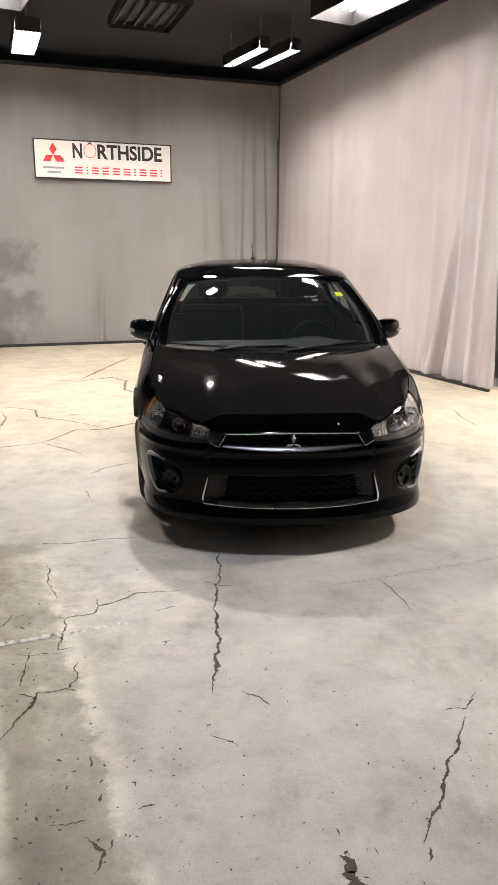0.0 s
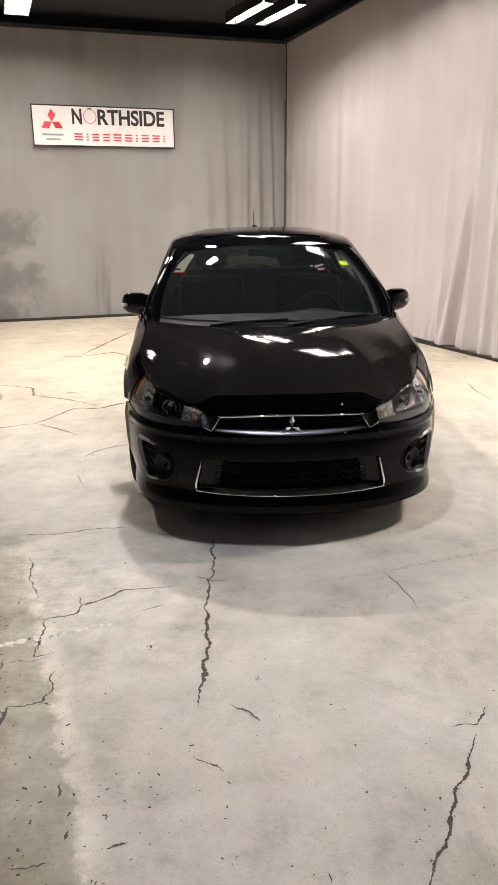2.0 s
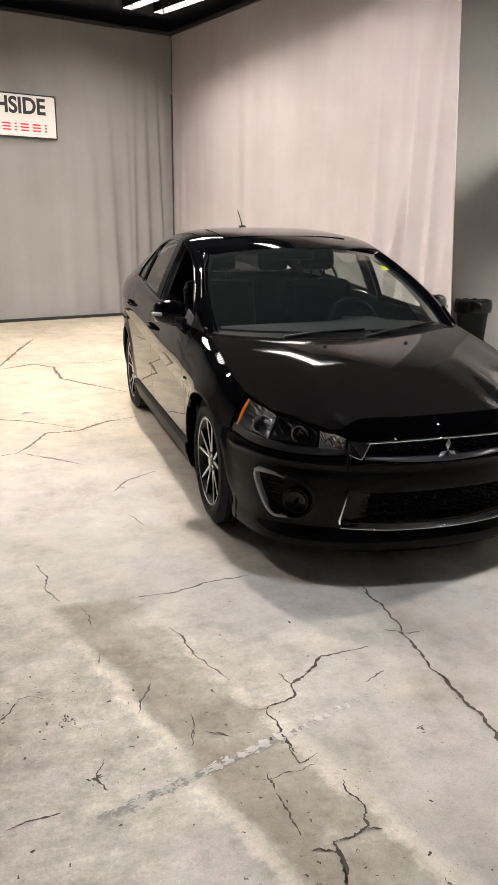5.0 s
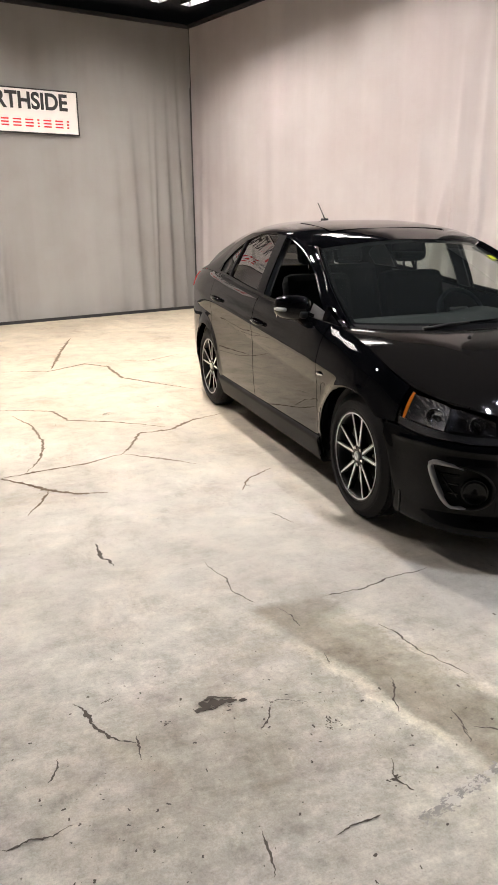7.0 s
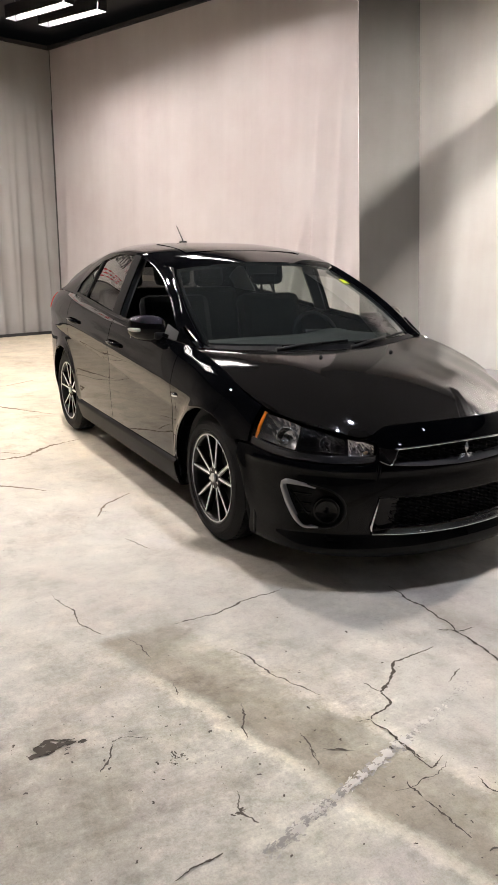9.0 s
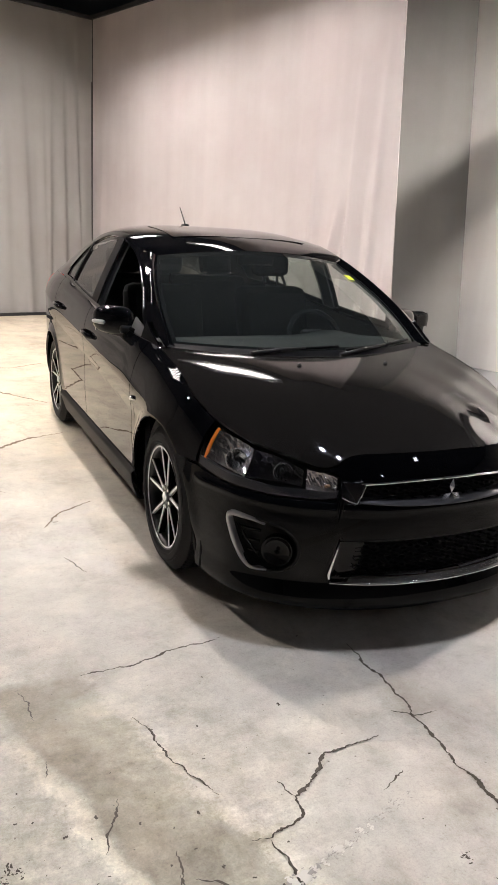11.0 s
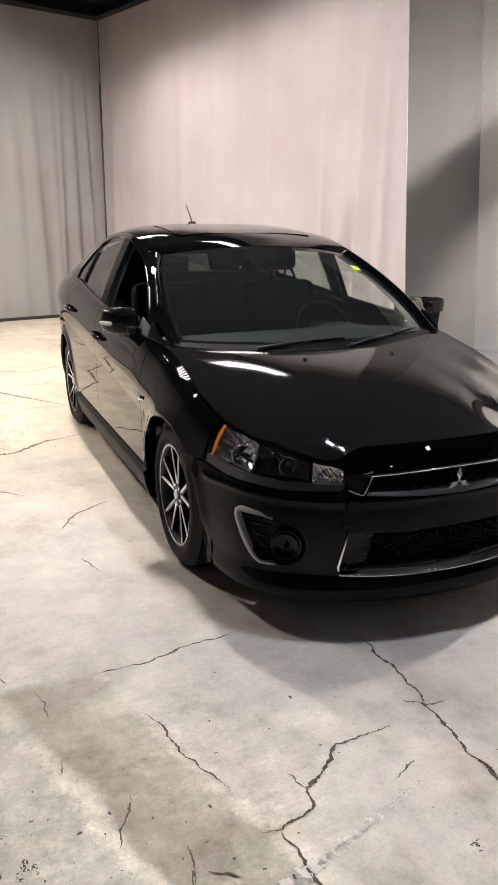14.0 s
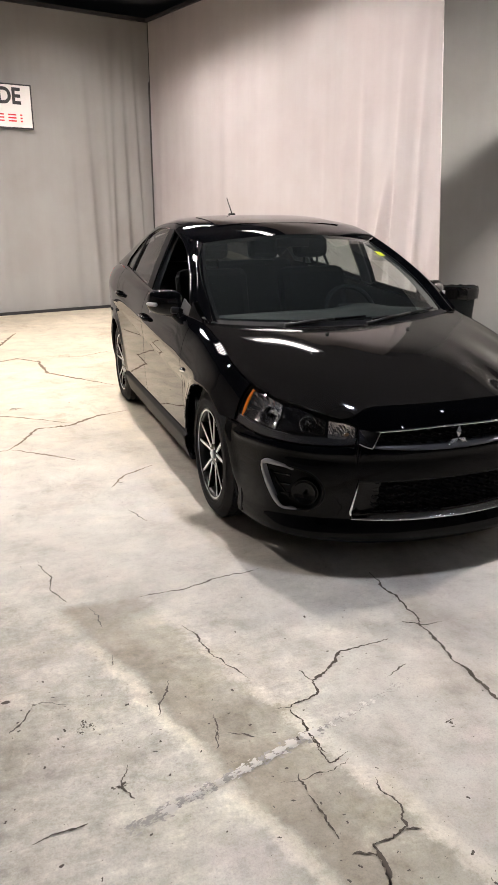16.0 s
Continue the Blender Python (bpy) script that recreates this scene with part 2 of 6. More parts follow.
M_BADGE = mat("bright_badge_chrome", (0.80, 0.81, 0.83), 0.22, 0.85)
M_CHROME = mat("chrome", (0.85, 0.86, 0.88), 0.07, 1.0)
M_WING = mat("smoked_chrome", (0.10, 0.10, 0.105), 0.12, 1.0)
M_CHROMEDARK = mat("dark_chrome", (0.80, 0.81, 0.84), 0.16, 1.0)
M_FRIT = mat("black_glass_border", (0.003, 0.003, 0.003), 1.0, spec=0.0)
M_SKIRT = mat("satin_black_skirt", (0.005, 0.005, 0.005), 0.5, spec=0.13)
M_SHELF = mat("satin_grey_grille_trim", (0.13, 0.13, 0.135), 0.32, 0.8)
M_LIP = mat("brushed_lip_chrome", (0.58, 0.58, 0.60), 0.16, 1.0)
M_PILLAR = mat("dull_black_pillar_film", (0.006, 0.006, 0.006), 0.6, spec=0.1)
M_LINER = mat("lamp_chrome", (0.66, 0.67, 0.69), 0.17, 1.0)
M_BEZEL = mat("smoked_grey_bezel", (0.030, 0.030, 0.032), 0.3)
M_SATIN = mat("satin_silver_plastic", (0.33, 0.33, 0.34), 0.35, 0.6)
M_ALLOY = mat("machined_alloy", (0.72, 0.72, 0.73), 0.28, 1.0)
M_SEAT = mat("charcoal_seat_fabric", (0.011, 0.0125, 0.013), 0.9, spec=0.1)
M_DASH = mat("grey_dashboard_plastic", (0.015, 0.0185, 0.0185), 0.7, spec=0.15)
M_LINING = mat("grey_inner_trim", (0.045, 0.05, 0.047), 0.8)
M_BULB = mat("dull_amber_bulb", (0.30, 0.19, 0.11), 0.2)
M_SAIL = mat("dark_grey_mirror_sail", (0.07, 0.072, 0.072), 0.5)
M_AMBER = mat("amber_reflector", (0.85, 0.22, 0.02), 0.15)
M_RED = mat("red_lens", (0.55, 0.02, 0.02), 0.12, coat=0.6)
M_YELLOW = mat("yellow_sticker", (0.72, 0.85, 0.02), 0.6)
M_SIGNWHITE = mat("white_sign_face", (0.80, 0.76, 0.73), 0.5)
M_SIGNBLACK = mat("black_lettering", (0.015, 0.015, 0.015), 0.5)
M_SIGNRED = mat("red_lettering", (0.70, 0.03, 0.04), 0.5)


def glass(name, tint, rough=0.0, veil=None):
    m = bpy.data.materials.new(name)
    m.use_nodes = True
    nt = m.node_tree
    nt.nodes.clear()
    out = nt.nodes.new("ShaderNodeOutputMaterial")
    tr = nt.nodes.new("ShaderNodeBsdfTransparent")
    tr.inputs["Color"].default_value = (*tint, 1)
    gl = nt.nodes.new("ShaderNodeBsdfGlossy")
    gl.inputs["Roughness"].default_value = rough
    lw = nt.nodes.new("ShaderNodeLayerWeight")
    lw.inputs["Blend"].default_value = 0.5
    pw = nt.nodes.new("ShaderNodeMath")
    pw.operation = "POWER"
    pw.inputs[1].default_value = 4.6
    fr = nt.nodes.new("ShaderNodeMath")
    fr.operation = "MULTIPLY_ADD"
    fr.inputs[1].default_value, fr.inputs[2].default_value = 0.92, 0.08
    nt.links.new(lw.outputs["Facing"], pw.inputs[0])
    nt.links.new(pw.outputs[0], fr.inputs[0])
    mx = nt.nodes.new("ShaderNodeMixShader")
    nt.links.new(fr.outputs[0], mx.inputs[0])
    nt.links.new(tr.outputs[0], mx.inputs[1])
    nt.links.new(gl.outputs[0], mx.inputs[2])
    # a faint diffuse veil that imitates stray light and haze over the glass
    if veil:
        light_veil = nt.nodes.new("ShaderNodeBsdfDiffuse")
        light_veil.inputs["Color"].default_value = (*veil, 1)
        both = nt.nodes.new("ShaderNodeAddShader")
        nt.links.new(mx.outputs[0], both.inputs[0])
        nt.links.new(light_veil.outputs[0], both.inputs[1])
        nt.links.new(both.outputs[0], out.inputs[0])
    else:
        nt.links.new(mx.outputs[0], out.inputs[0])
    return m


M_GLASS = glass("windscreen_glass", (0.66, 0.73, 0.69), 0.0, (0.0075, 0.0088, 0.0088))
M_GLASS_DARK = glass("tinted_side_glass", (0.60, 0.64, 0.62))
M_GLASS_REAR = glass("privacy_tailgate_glass", (0.06, 0.065, 0.065))
M_LENS = glass("clear_lamp_lens", (0.93, 0.94, 0.95))


def tube_light(strength, color):
    m = bpy.data.materials.new("glowing_tube")
    m.use_nodes = True
    nt = m.node_tree
    nt.nodes.clear()
    out = nt.nodes.new("ShaderNodeOutputMaterial")
    em = nt.nodes.new("ShaderNodeEmission")
    em.inputs[0].default_value = (*color, 1)
    em.inputs[1].default_value = strength
    nt.links.new(em.outputs[0], out.inputs[0])
    return m


M_TUBE = tube_light(TUBE, WARM)
M_TUBE_STRONG = tube_light(TUBE * 23.0, WARM)
M_TUBE_SIDE_FILL = tube_light(TUBE * 13.0, WARM)
M_TUBE_PASSAGE_FILL = tube_light(TUBE * 14.0, WARM)
M_TUBE_SOFT = tube_light(TUBE * 0.40, WARM)
M_TUBE_COOL = tube_light(TUBE * 0.33, COOL)
M_TUBE_FRONT = tube_light(TUBE * 7.5, COOL)
M_TUBE_REAR = tube_light(TUBE * 0.9, COOL)
M_REFLECTOR = mat("black_lamp_housing", (0.018, 0.018, 0.02), 0.5)


# ---- mesh helpers ----
def thing(name, label, category, group="", kind="", loc=(0, 0, 0), rz=0.0):
    ob = new(name)
    ob.empty_display_size = 0.1
    ob.matrix_basis = pose(*loc, 0, 0, rz)
    return tagged(ob, label, category, group, kind)


def obj(name, me, material, parent=None, label="", smooth=False):
    if not me.materials:
        me.materials.append(material)
    if smooth:
        for p in me.polygons:
            p.use_smooth = True
    ob = new(name, me)
    if parent:
        ob.parent = parent
    return tagged(ob, label)


def part(name, bm, material, parent=None, label="", smooth=False):
    me = bpy.data.meshes.new(name)
    bm.normal_update()
    bm.to_mesh(me)
    bm.free()
    return obj(name, me, material, parent, label, smooth)


def box(bm, x0, y0, z0, x1, y1, z1, bevel=0.0, m=None):
    r = bmesh.ops.create_cube(bm, size=1)
    vs = r["verts"]
    for v in vs:
        v.co = Vector(((x0 + x1) / 2 + v.co.x * (x1 - x0), (y0 + y1) / 2 + v.co.y * (y1 - y0), (z0 + z1) / 2 + v.co.z * (z1 - z0)))
    if bevel:
        es = list({e for v in vs for e in v.link_edges})
        vs = list({v for f in bmesh.ops.bevel(bm, geom=es, offset=bevel, segments=2, profile=0.5, affect="EDGES")["faces"] for v in f.verts} | {v for v in vs if v.is_valid})
    if m:
        bmesh.ops.transform(bm, matrix=m, verts=vs)
    return vs


def boxpart(name, dims, material, parent=None, label="", bevel=0.004, m=None):
    bm = bmesh.new()
    box(bm, *dims, bevel=bevel, m=m)
    return part(name, bm, material, parent, label)


def tube(bm, pts, radius, seg=8, closed=False):
    pts = [Vector(p) for p in pts]
    rings = []
    n = len(pts)
    for i, p in enumerate(pts):
        a = pts[i - 1] if (i > 0 or closed) else p
        b = pts[(i + 1) % n] if (i < n - 1 or closed) else p
        d = (b - a).normalized()
        up = Vector((0, 0, 1)) if abs(d.z) < 0.9 else Vector((0, 1, 0))
        u = d.cross(up).normalized()
        w = u.cross(d)
        r = radius[i] if isinstance(radius, (list, tuple)) else radius
        rings.append([bm.verts.new(p + u * (r * math.cos(2 * math.pi * k / seg)) + w * (r * math.sin(2 * math.pi * k / seg))) for k in range(seg)])
    for i in range(n if closed else n - 1):
        for k in range(seg):
            bm.faces.new((rings[i][k], rings[i][(k + 1) % seg], rings[(i + 1) % n][(k + 1) % seg], rings[(i + 1) % n][k]))
    if not closed:
        bm.faces.new(rings[0][::-1])
        bm.faces.new(rings[-1])


def lathe(bm, prof, seg=48, axis="x"):
    """Turn a closed profile of (radius, along) round the axis."""
    rings = []
    for k in range(seg):
        a = 2 * math.pi * k / seg
        rings.append([bm.verts.new((h, r * math.cos(a), r * math.sin(a)) if axis == "x" else (r * math.cos(a), r * math.sin(a), h)) for r, h in prof])
    n = len(prof)
    for k in range(seg):
        for i in range(n):
            bm.faces.new((rings[k][i], rings[k][(i + 1) % n], rings[(k + 1) % seg][(i + 1) % n], rings[(k + 1) % seg][i]))
    bmesh.ops.recalc_face_normals(bm, faces=bm.faces)


def grid(name, P, material, parent=None, label="", flange=0.0, inward=None, keep=None, solid=0.0):
    """A smooth sheet through the points P[i][j]. flange: depth of its turned-in edge. keep(i, j): whether a cell stays."""
    P = np.array(P, float)
    nu, nv = P.shape[:2]
    du = np.gradient(P, axis=0)
    dv = np.gradient(P, axis=1)
    N = np.cross(du, dv)
    N /= np.linalg.norm(N, axis=2, keepdims=True) + 1e-12
    if inward is not None and np.sum(N[nu // 2, nv // 2] * np.array(inward)) < 0:
        flip, N = True, -N
    else:
        flip = False
    verts = P.reshape(-1, 3).tolist()
    ident = lambda i, j: i * nv + j
    faces = []
    for i in range(nu - 1):
        for j in range(nv - 1):
            if keep and not keep(i, j):
                continue
            f = (ident(i, j), ident(i + 1, j), ident(i + 1, j + 1), ident(i, j + 1))
            faces.append(f if not flip else f[::-1])
    faces = [f[::-1] for f in faces]
    sharp = len(faces)
    depth = flange or solid
    if depth:
        edges = {}
        for f in faces:
            for a, b in zip(f, f[1:] + f[:1]):
                edges[(a, b)] = 1
        rim = [(a, b) for (a, b) in edges if (b, a) not in edges]
        Nf = N.reshape(-1, 3)
        low = {}
        if solid:
            base = len(verts)
            verts += (P.reshape(-1, 3) + Nf * depth).tolist()
            faces += [tuple(base + k for k in f[::-1]) for f in faces]
            low = {k: base + k for k in range(base)}
        for a, b in rim:
            for k in (a, b):
                if k not in low:
                    low[k] = len(verts)
                    verts.append((np.array(verts[k]) + Nf[k] * depth).tolist())
            faces.append((b, a, low[a], low[b]))
    me = bpy.data.meshes.new(name)
    me.from_pydata(verts, [], faces)
    me.validate()
    me.update()
    if depth:
        me.polygons.foreach_set("use_smooth", [True] * len(me.polygons))
        sharp_edges = {tuple(sorted(e)) for e in rim}
        att = me.attributes.new("sharp_edge", "BOOLEAN", "EDGE")
        att.data.foreach_set("value", [tuple(sorted(e.vertices)) in sharp_edges for e in me.edges])
    return obj(name, me, material, parent, label, True)


def pchip(pts):
    """A smooth curve y(x) through a few points, with no overshoot."""
    x = np.array([p[0] for p in pts], float)
    y = np.array([p[1] for p in pts], float)
    h, d = np.diff(x), np.diff(y) / np.diff(x)
    m = np.zeros(len(x))
    m[0], m[-1] = d[0], d[-1]
    for k in range(1, len(x) - 1):
        if d[k - 1] * d[k] > 0:
            w1, w2 = 2 * h[k] + h[k - 1], h[k] + 2 * h[k - 1]
            m[k] = (w1 + w2) / (w1 / d[k - 1] + w2 / d[k])

    def f(q):
        q = min(max(q, x[0]), x[-1])
        k = min(max(int(np.searchsorted(x, q)) - 1, 0), len(h) - 1)
        t = (q - x[k]) / h[k]
        return (y[k] * (1 + 2 * t) * (1 - t) ** 2 + m[k] * h[k] * t * (1 - t) ** 2 + y[k + 1] * t * t * (3 - 2 * t) + m[k + 1] * h[k] * t * t * (t - 1))
    return f


def pchip_path(pts, n):
    """n points along a smooth way through the given ones."""
    d = [0.0]
    for a, b in zip(pts, pts[1:]):
        d.append(d[-1] + math.dist(a, b))
    fx, fy = pchip(list(zip(d, [p[0] for p in pts]))), pchip(list(zip(d, [p[1] for p in pts])))
    return [(fx(t), fy(t)) for t in np.linspace(0, d[-1], n)]


def smooth(a, b, v):
    t = min(max((v - a) / (b - a), 0), 1)
    return t * t * (3 - 2 * t)


# ---- the hall ----
CORNER = Vector((0.98, 9.64, 0))
SIDE_END = Vector((2.90, 3.72, 0))
BACK_END = Vector((-8.6, 7.03, 0))
CEIL = 4.45


def curtain(name, a, b, material, label, folds, z1=CEIL, hem=0.03, depth=0.05, off=0.0, slant=0.0):
    """A hanging curtain from a to b, with soft folds that fade towards the top."""
    a, b = Vector(a), Vector(b)
    d = (b - a)
    length = d.length
    d.normalize()
    nrm = Vector((d.y, -d.x, 0))
    nu, nv = int(length / 0.02), 44
    P = []
    for i in range(nu + 1):
        row = []
        for j in range(nv + 1):
            z = hem + (z1 - hem) * j / nv
            u = length * i / nu * (1 - slant / length * z / z1)
            w = 0.0
            for c, wid, amp, bottom, top, *lean in folds:
                c += (lean[0] * z if lean else 0.10 * (z / z1) * math.sin(c * 7))
                k = math.exp(-((u - c) / wid) ** 2)
                w += amp * k * smooth(top, bottom, z) if bottom < top else amp * k * smooth(top, bottom, z)
            w += 0.030 * noise.noise(Vector((u * 1.3, z * 0.12, off))) + 0.014 * noise.noise(Vector((u * 4.5, z * 0.22, off + 5))) + 0.002 * noise.noise(Vector((u * 11.0, z * 0.30, off + 9)))
            p = a + d * u + nrm * (w * depth / 0.05)
            row.append((p.x, p.y, z))
        P.append(row)
    ob = grid(name, P, material, None, label, solid=0.012, inward=(-nrm.x, -nrm.y, 0))
    tagged(ob, label, "curtain", kind="structure")
    return ob


boxpart("floor", (-9.5, -11, -0.12, 8.0, 12, 0), M_FLOOR, None, "worn pale grey concrete floor with cracks and stains", 0)
tagged(bpy.data.objects["floor"], "", "floor", kind="structure")
boxpart("ceiling", (-9.5, -11, CEIL + 0.25, 8.0, 12, CEIL + 0.4), M_CEIL, None, "black painted ceiling", 0)
tagged(bpy.data.objects["ceiling"], "", "ceiling", kind="structure")
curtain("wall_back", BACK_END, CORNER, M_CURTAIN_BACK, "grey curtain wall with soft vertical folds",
        [(9.70, 0.04, 0.10, 0.5, 4.2), (9.55, 0.05, -0.05, 0.5, 4.2), (9.40, 0.06, 0.09, 0.3, 4.4), (9.22, 0.05, -0.04, 0.3, 4.4), (9.05, 0.06, 0.07, 0.6, 4.2), (8.75, 0.08, 0.05, 0.8, 4.0), (8.45, 0.10, 0.05, 1.0, 3.6), (8.05, 0.10, 0.03, 0.2, 3.0), (8.83, 0.07, 0.06, 1.4, 4.4), (9.14, 0.06, 0.06, 0.8, 4.0), (7.3, 0.10, 0.03, 1.0, 2.4), (6.52, 0.05, 0.06, 0.5, 1.95, 0.03), (6.63, 0.04, -0.045, 0.4, 1.7, 0.03), (6.70, 0.05, 0.03, 0.2, 1.2, 0.02), (5.2, 0.25, 0.04, 0.0, 2.5), (4.2, 0.2, 0.04, 0.0, 3.0), (9.75, 0.04, -0.05, 0.0, 5.0)], off=1.0)
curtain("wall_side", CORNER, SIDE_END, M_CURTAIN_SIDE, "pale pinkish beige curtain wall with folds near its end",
        [(5.02, 0.05, 0.10, 0.5, 2.3, 0.17), (5.12, 0.05, -0.09, 0.5, 2.1, 0.17), (4.88, 0.05, 0.05, 0.1, 1.3, 0.12), (4.72, 0.04, 0.035, 0.0, 0.9, 0.10), (5.42, 0.05, 0.04, 0.0, 1.2, -0.10), (5.75, 0.07, 0.06, 0.0, 0.9, -0.16), (4.95, 0.08, 0.07, 0.4, 4.2), (5.45, 0.05, 0.06, 0.0, 3.8), (5.62, 0.06, -0.05, 0.0, 4.2), (5.8, 0.05, 0.06, 0.0, 4.2), (6.05, 0.06, 0.10, 0.0, 1.6), (4.6, 0.10, 0.03, 0.5, 4.0), (4.2, 0.09, -0.03, 0.5, 4.0), (3.0, 0.4, 0.02, 0.5, 4.0), (0.25, 0.08, 0.03, 0.0, 4.0)], off=2.0, slant=0.30)


def wallbox(name, a, b, z0, z1, thick, material, label):
    a, b = Vector(a), Vector(b)
    d = b - a
    ang = math.degrees(math.atan2(d.y, d.x))
    ob = boxpart(name, (0, 0, z0, d.length, thick, z1), material, None, label, 0)
    ob.matrix_basis = pose(a.x, a.y, 0, 0, 0, ang)
    return tagged(ob, label, "wall", kind="structure")


# hems, the wall behind the curtains, the passage beside them
wallbox("baseboard", BACK_END + Vector((0.03, -0.13, 0)), CORNER + Vector((-0.02, -0.13, 0)), 0, 0.045, 0.04, M_HEM, "black weighted curtain hem")
wallbox("baseboard", CORNER + Vector((-0.13, -0.10, 0)), SIDE_END + Vector((-0.10, -0.06, 0)), 0, 0.03, 0.04, M_HEM, "black weighted curtain hem")
SD = (SIDE_END - CORNER).normalized()
SN = Vector((-SD.y, SD.x, 0))
P1 = Vector((4.34, 4.46, 0))
P2 = P1 + SD * 15
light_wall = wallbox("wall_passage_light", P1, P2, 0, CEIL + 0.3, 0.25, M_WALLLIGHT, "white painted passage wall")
for v in light_wall.data.vertices:
    if v.co.x < 0.5:
        v.co.x -= 0.05 + 0.075 * v.co.z
dark_wall = wallbox("wall_passage_dark", P1 - SD * 0.77 - SN * 1.35, P1 + SN * 0.10 + SD * 0.16, 0, CEIL + 0.3, 0.15, M_WALLDARK, "passage wall in shade, the shade set in its grey colour")
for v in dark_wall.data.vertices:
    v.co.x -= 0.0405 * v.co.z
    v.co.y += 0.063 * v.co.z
boxpart("corner_seam", (CORNER.x - 0.035, CORNER.y - 0.085, 0.05, CORNER.x - 0.015, CORNER.y - 0.06, CEIL - 0.9), M_SEAM, None, "dark gap where two curtains meet", 0.004)
tagged(bpy.data.objects["corner_seam"], "", "trim", kind="structure")
# a thin darker grey sheet laid over the passage floor
bm = bmesh.new()
vs = [bm.verts.new((p.x, p.y, z)) for z in (0.004, -0.05) for p in (SIDE_END + SN * 0.25 + SD * 0.35, SIDE_END + SN * 0.25 - SD * 1.2, P1 + SN * 1.0 - SD * 0.37, P1 + SD * 0.0, P1 + SD * 6.0, P1 + SD * 6.0 - SN * 0.55)]
bm.faces.new(vs[:6])
for k in range(6):
    bm.faces.new((vs[k], vs[(k + 1) % 6], vs[6 + (k + 1) % 6], vs[6 + k]))
bmesh.ops.recalc_face_normals(bm, faces=bm.faces)
tagged(part("passage_floor", bm, M_PASSAGE), "darker grey sheet over the passage floor", "floor", kind="structure")
wallbox("wall_west", (-8.6, -10.5, 0), (-8.6, 7.2, 0), 0, CEIL + 0.3, 0.15, M_CURTAIN_BACK, "grey curtain wall")
wallbox("wall_south", (7.5, -10.5, 0), (-8.8, -10.5, 0), 0, CEIL + 0.3, 0.15, M_CURTAIN_BACK, "grey curtain wall")
wallbox("curtain_rail", BACK_END + Vector((0, -0.06, 0)), CORNER + Vector((0, -0.06, 0)), CEIL - 0.03, CEIL + 0.02, 0.04, M_CEIL, "black curtain rail")
wallbox("curtain_rail", CORNER + Vector((-0.05, -0.03, 0)), SIDE_END + Vector((-0.05, -0.03, 0)), CEIL - 0.03, CEIL + 0.02, 0.04, M_CEIL, "black curtain rail")


# unseen beam, added so its shadow falls across the passage walls
beam = boxpart("shadow_beam", (-1.3, -0.10, -0.09, 1.3, 0.10, 0.09), M_CEIL, None, "unseen black beam added to cast a diagonal passage shadow", 0.005)
beam.matrix_basis = pose(3.95, 1.32, 3.60, 0, 0, 53.4)
tagged(beam, "", "beam", kind="structure")


# ---- lamps ----
def bay(tubes, length, lit=True, pitch=0.075, radius=0.016, drop=0.18, glow=None, rod=0.36):
    """A hanging lamp with a row of tubes under a deep reflector."""
    w = pitch * tubes
    ob = thing("ceiling_lamp", "black high-bay ceiling lamp with %s tubes" % ("lit" if lit else "unlit"), "ceiling lamp", "ceiling lamps")
    bm = bmesh.new()
    box(bm, -length / 2, -w / 2, 0.03, length / 2, w / 2, 0.08, 0.01)
    part("housing", bm, M_REFLECTOR, ob)
    for sg in (1, -1):
        boxpart("side_reflector", (-length / 2, sg * (w / 2 + 0.004) - 0.003, -drop, length / 2, sg * (w / 2 + 0.004) + 0.003, 0.07), M_REFLECTOR, ob, bevel=0)
        boxpart("end_plate", (sg * (length / 2 + 0.004) - 0.003, -w / 2, -drop, sg * (length / 2 + 0.004) + 0.003, w / 2, 0.07), M_REFLECTOR, ob, bevel=0)
        bm = bmesh.new()
        tube(bm, [(sg * length * 0.4, 0, 0.08), (sg * length * 0.4, 0, rod)], 0.006, 6)
        part("hanger_rod", bm, M_SATIN, ob)
    for k in range(tubes):
        y = (k + 0.5 - tubes / 2) * pitch
        bm = bmesh.new()
        tube(bm, [(-length / 2 + 0.02, y, 0.0), (length / 2 - 0.02, y, 0.0)], radius, 8)
        part("tube", bm, (glow or M_TUBE) if lit else M_REFLECTOR, ob, smooth=True)
    return ob


def hang(ob, x, y, rz, z=CEIL - 0.1):
    ob.matrix_basis = pose(x, y, z, 0, 0, rz)
    return ob


ALONG = -66.0
twin = hang(bay(3, 1.15, True, 0.05, 0.018, 0.08), 0.22, 7.12, ALONG)
copy_thing(twin, pose(0.655, 7.18, CEIL - 0.1, 0, 0, ALONG))
hang(bay(6, 1.15, pitch=0.052, drop=0.10), *LAMPS[0], ALONG - 8)
soft = hang(bay(6, 1.15, pitch=0.10, drop=0.16, glow=M_TUBE_SOFT), *SOFT_LAMPS[0], ALONG)
for x, y in SOFT_LAMPS[1:]:
    copy_thing(soft, pose(x, y, CEIL - 0.1, 0, 0, ALONG))
hang(bay(4, 0.24, pitch=0.055, drop=0.02, glow=M_TUBE_STRONG, rod=0.50), *MAIN_LAMP, ALONG + 90, CEIL - 0.24)
hang(bay(4, 0.24, pitch=0.055, drop=0.02, glow=M_TUBE_SIDE_FILL), *SIDE_FILL, ALONG)
hang(bay(4, 0.24, pitch=0.055, drop=0.02, glow=M_TUBE_FRONT), *FRONT_LAMP, ALONG)
# unseen lamp added to brighten the passage walls and cast the beam's shadow
hang(bay(4, 0.6, pitch=0.055, drop=0.02, glow=M_TUBE_PASSAGE_FILL), *PASSAGE_FILL, 53.4)
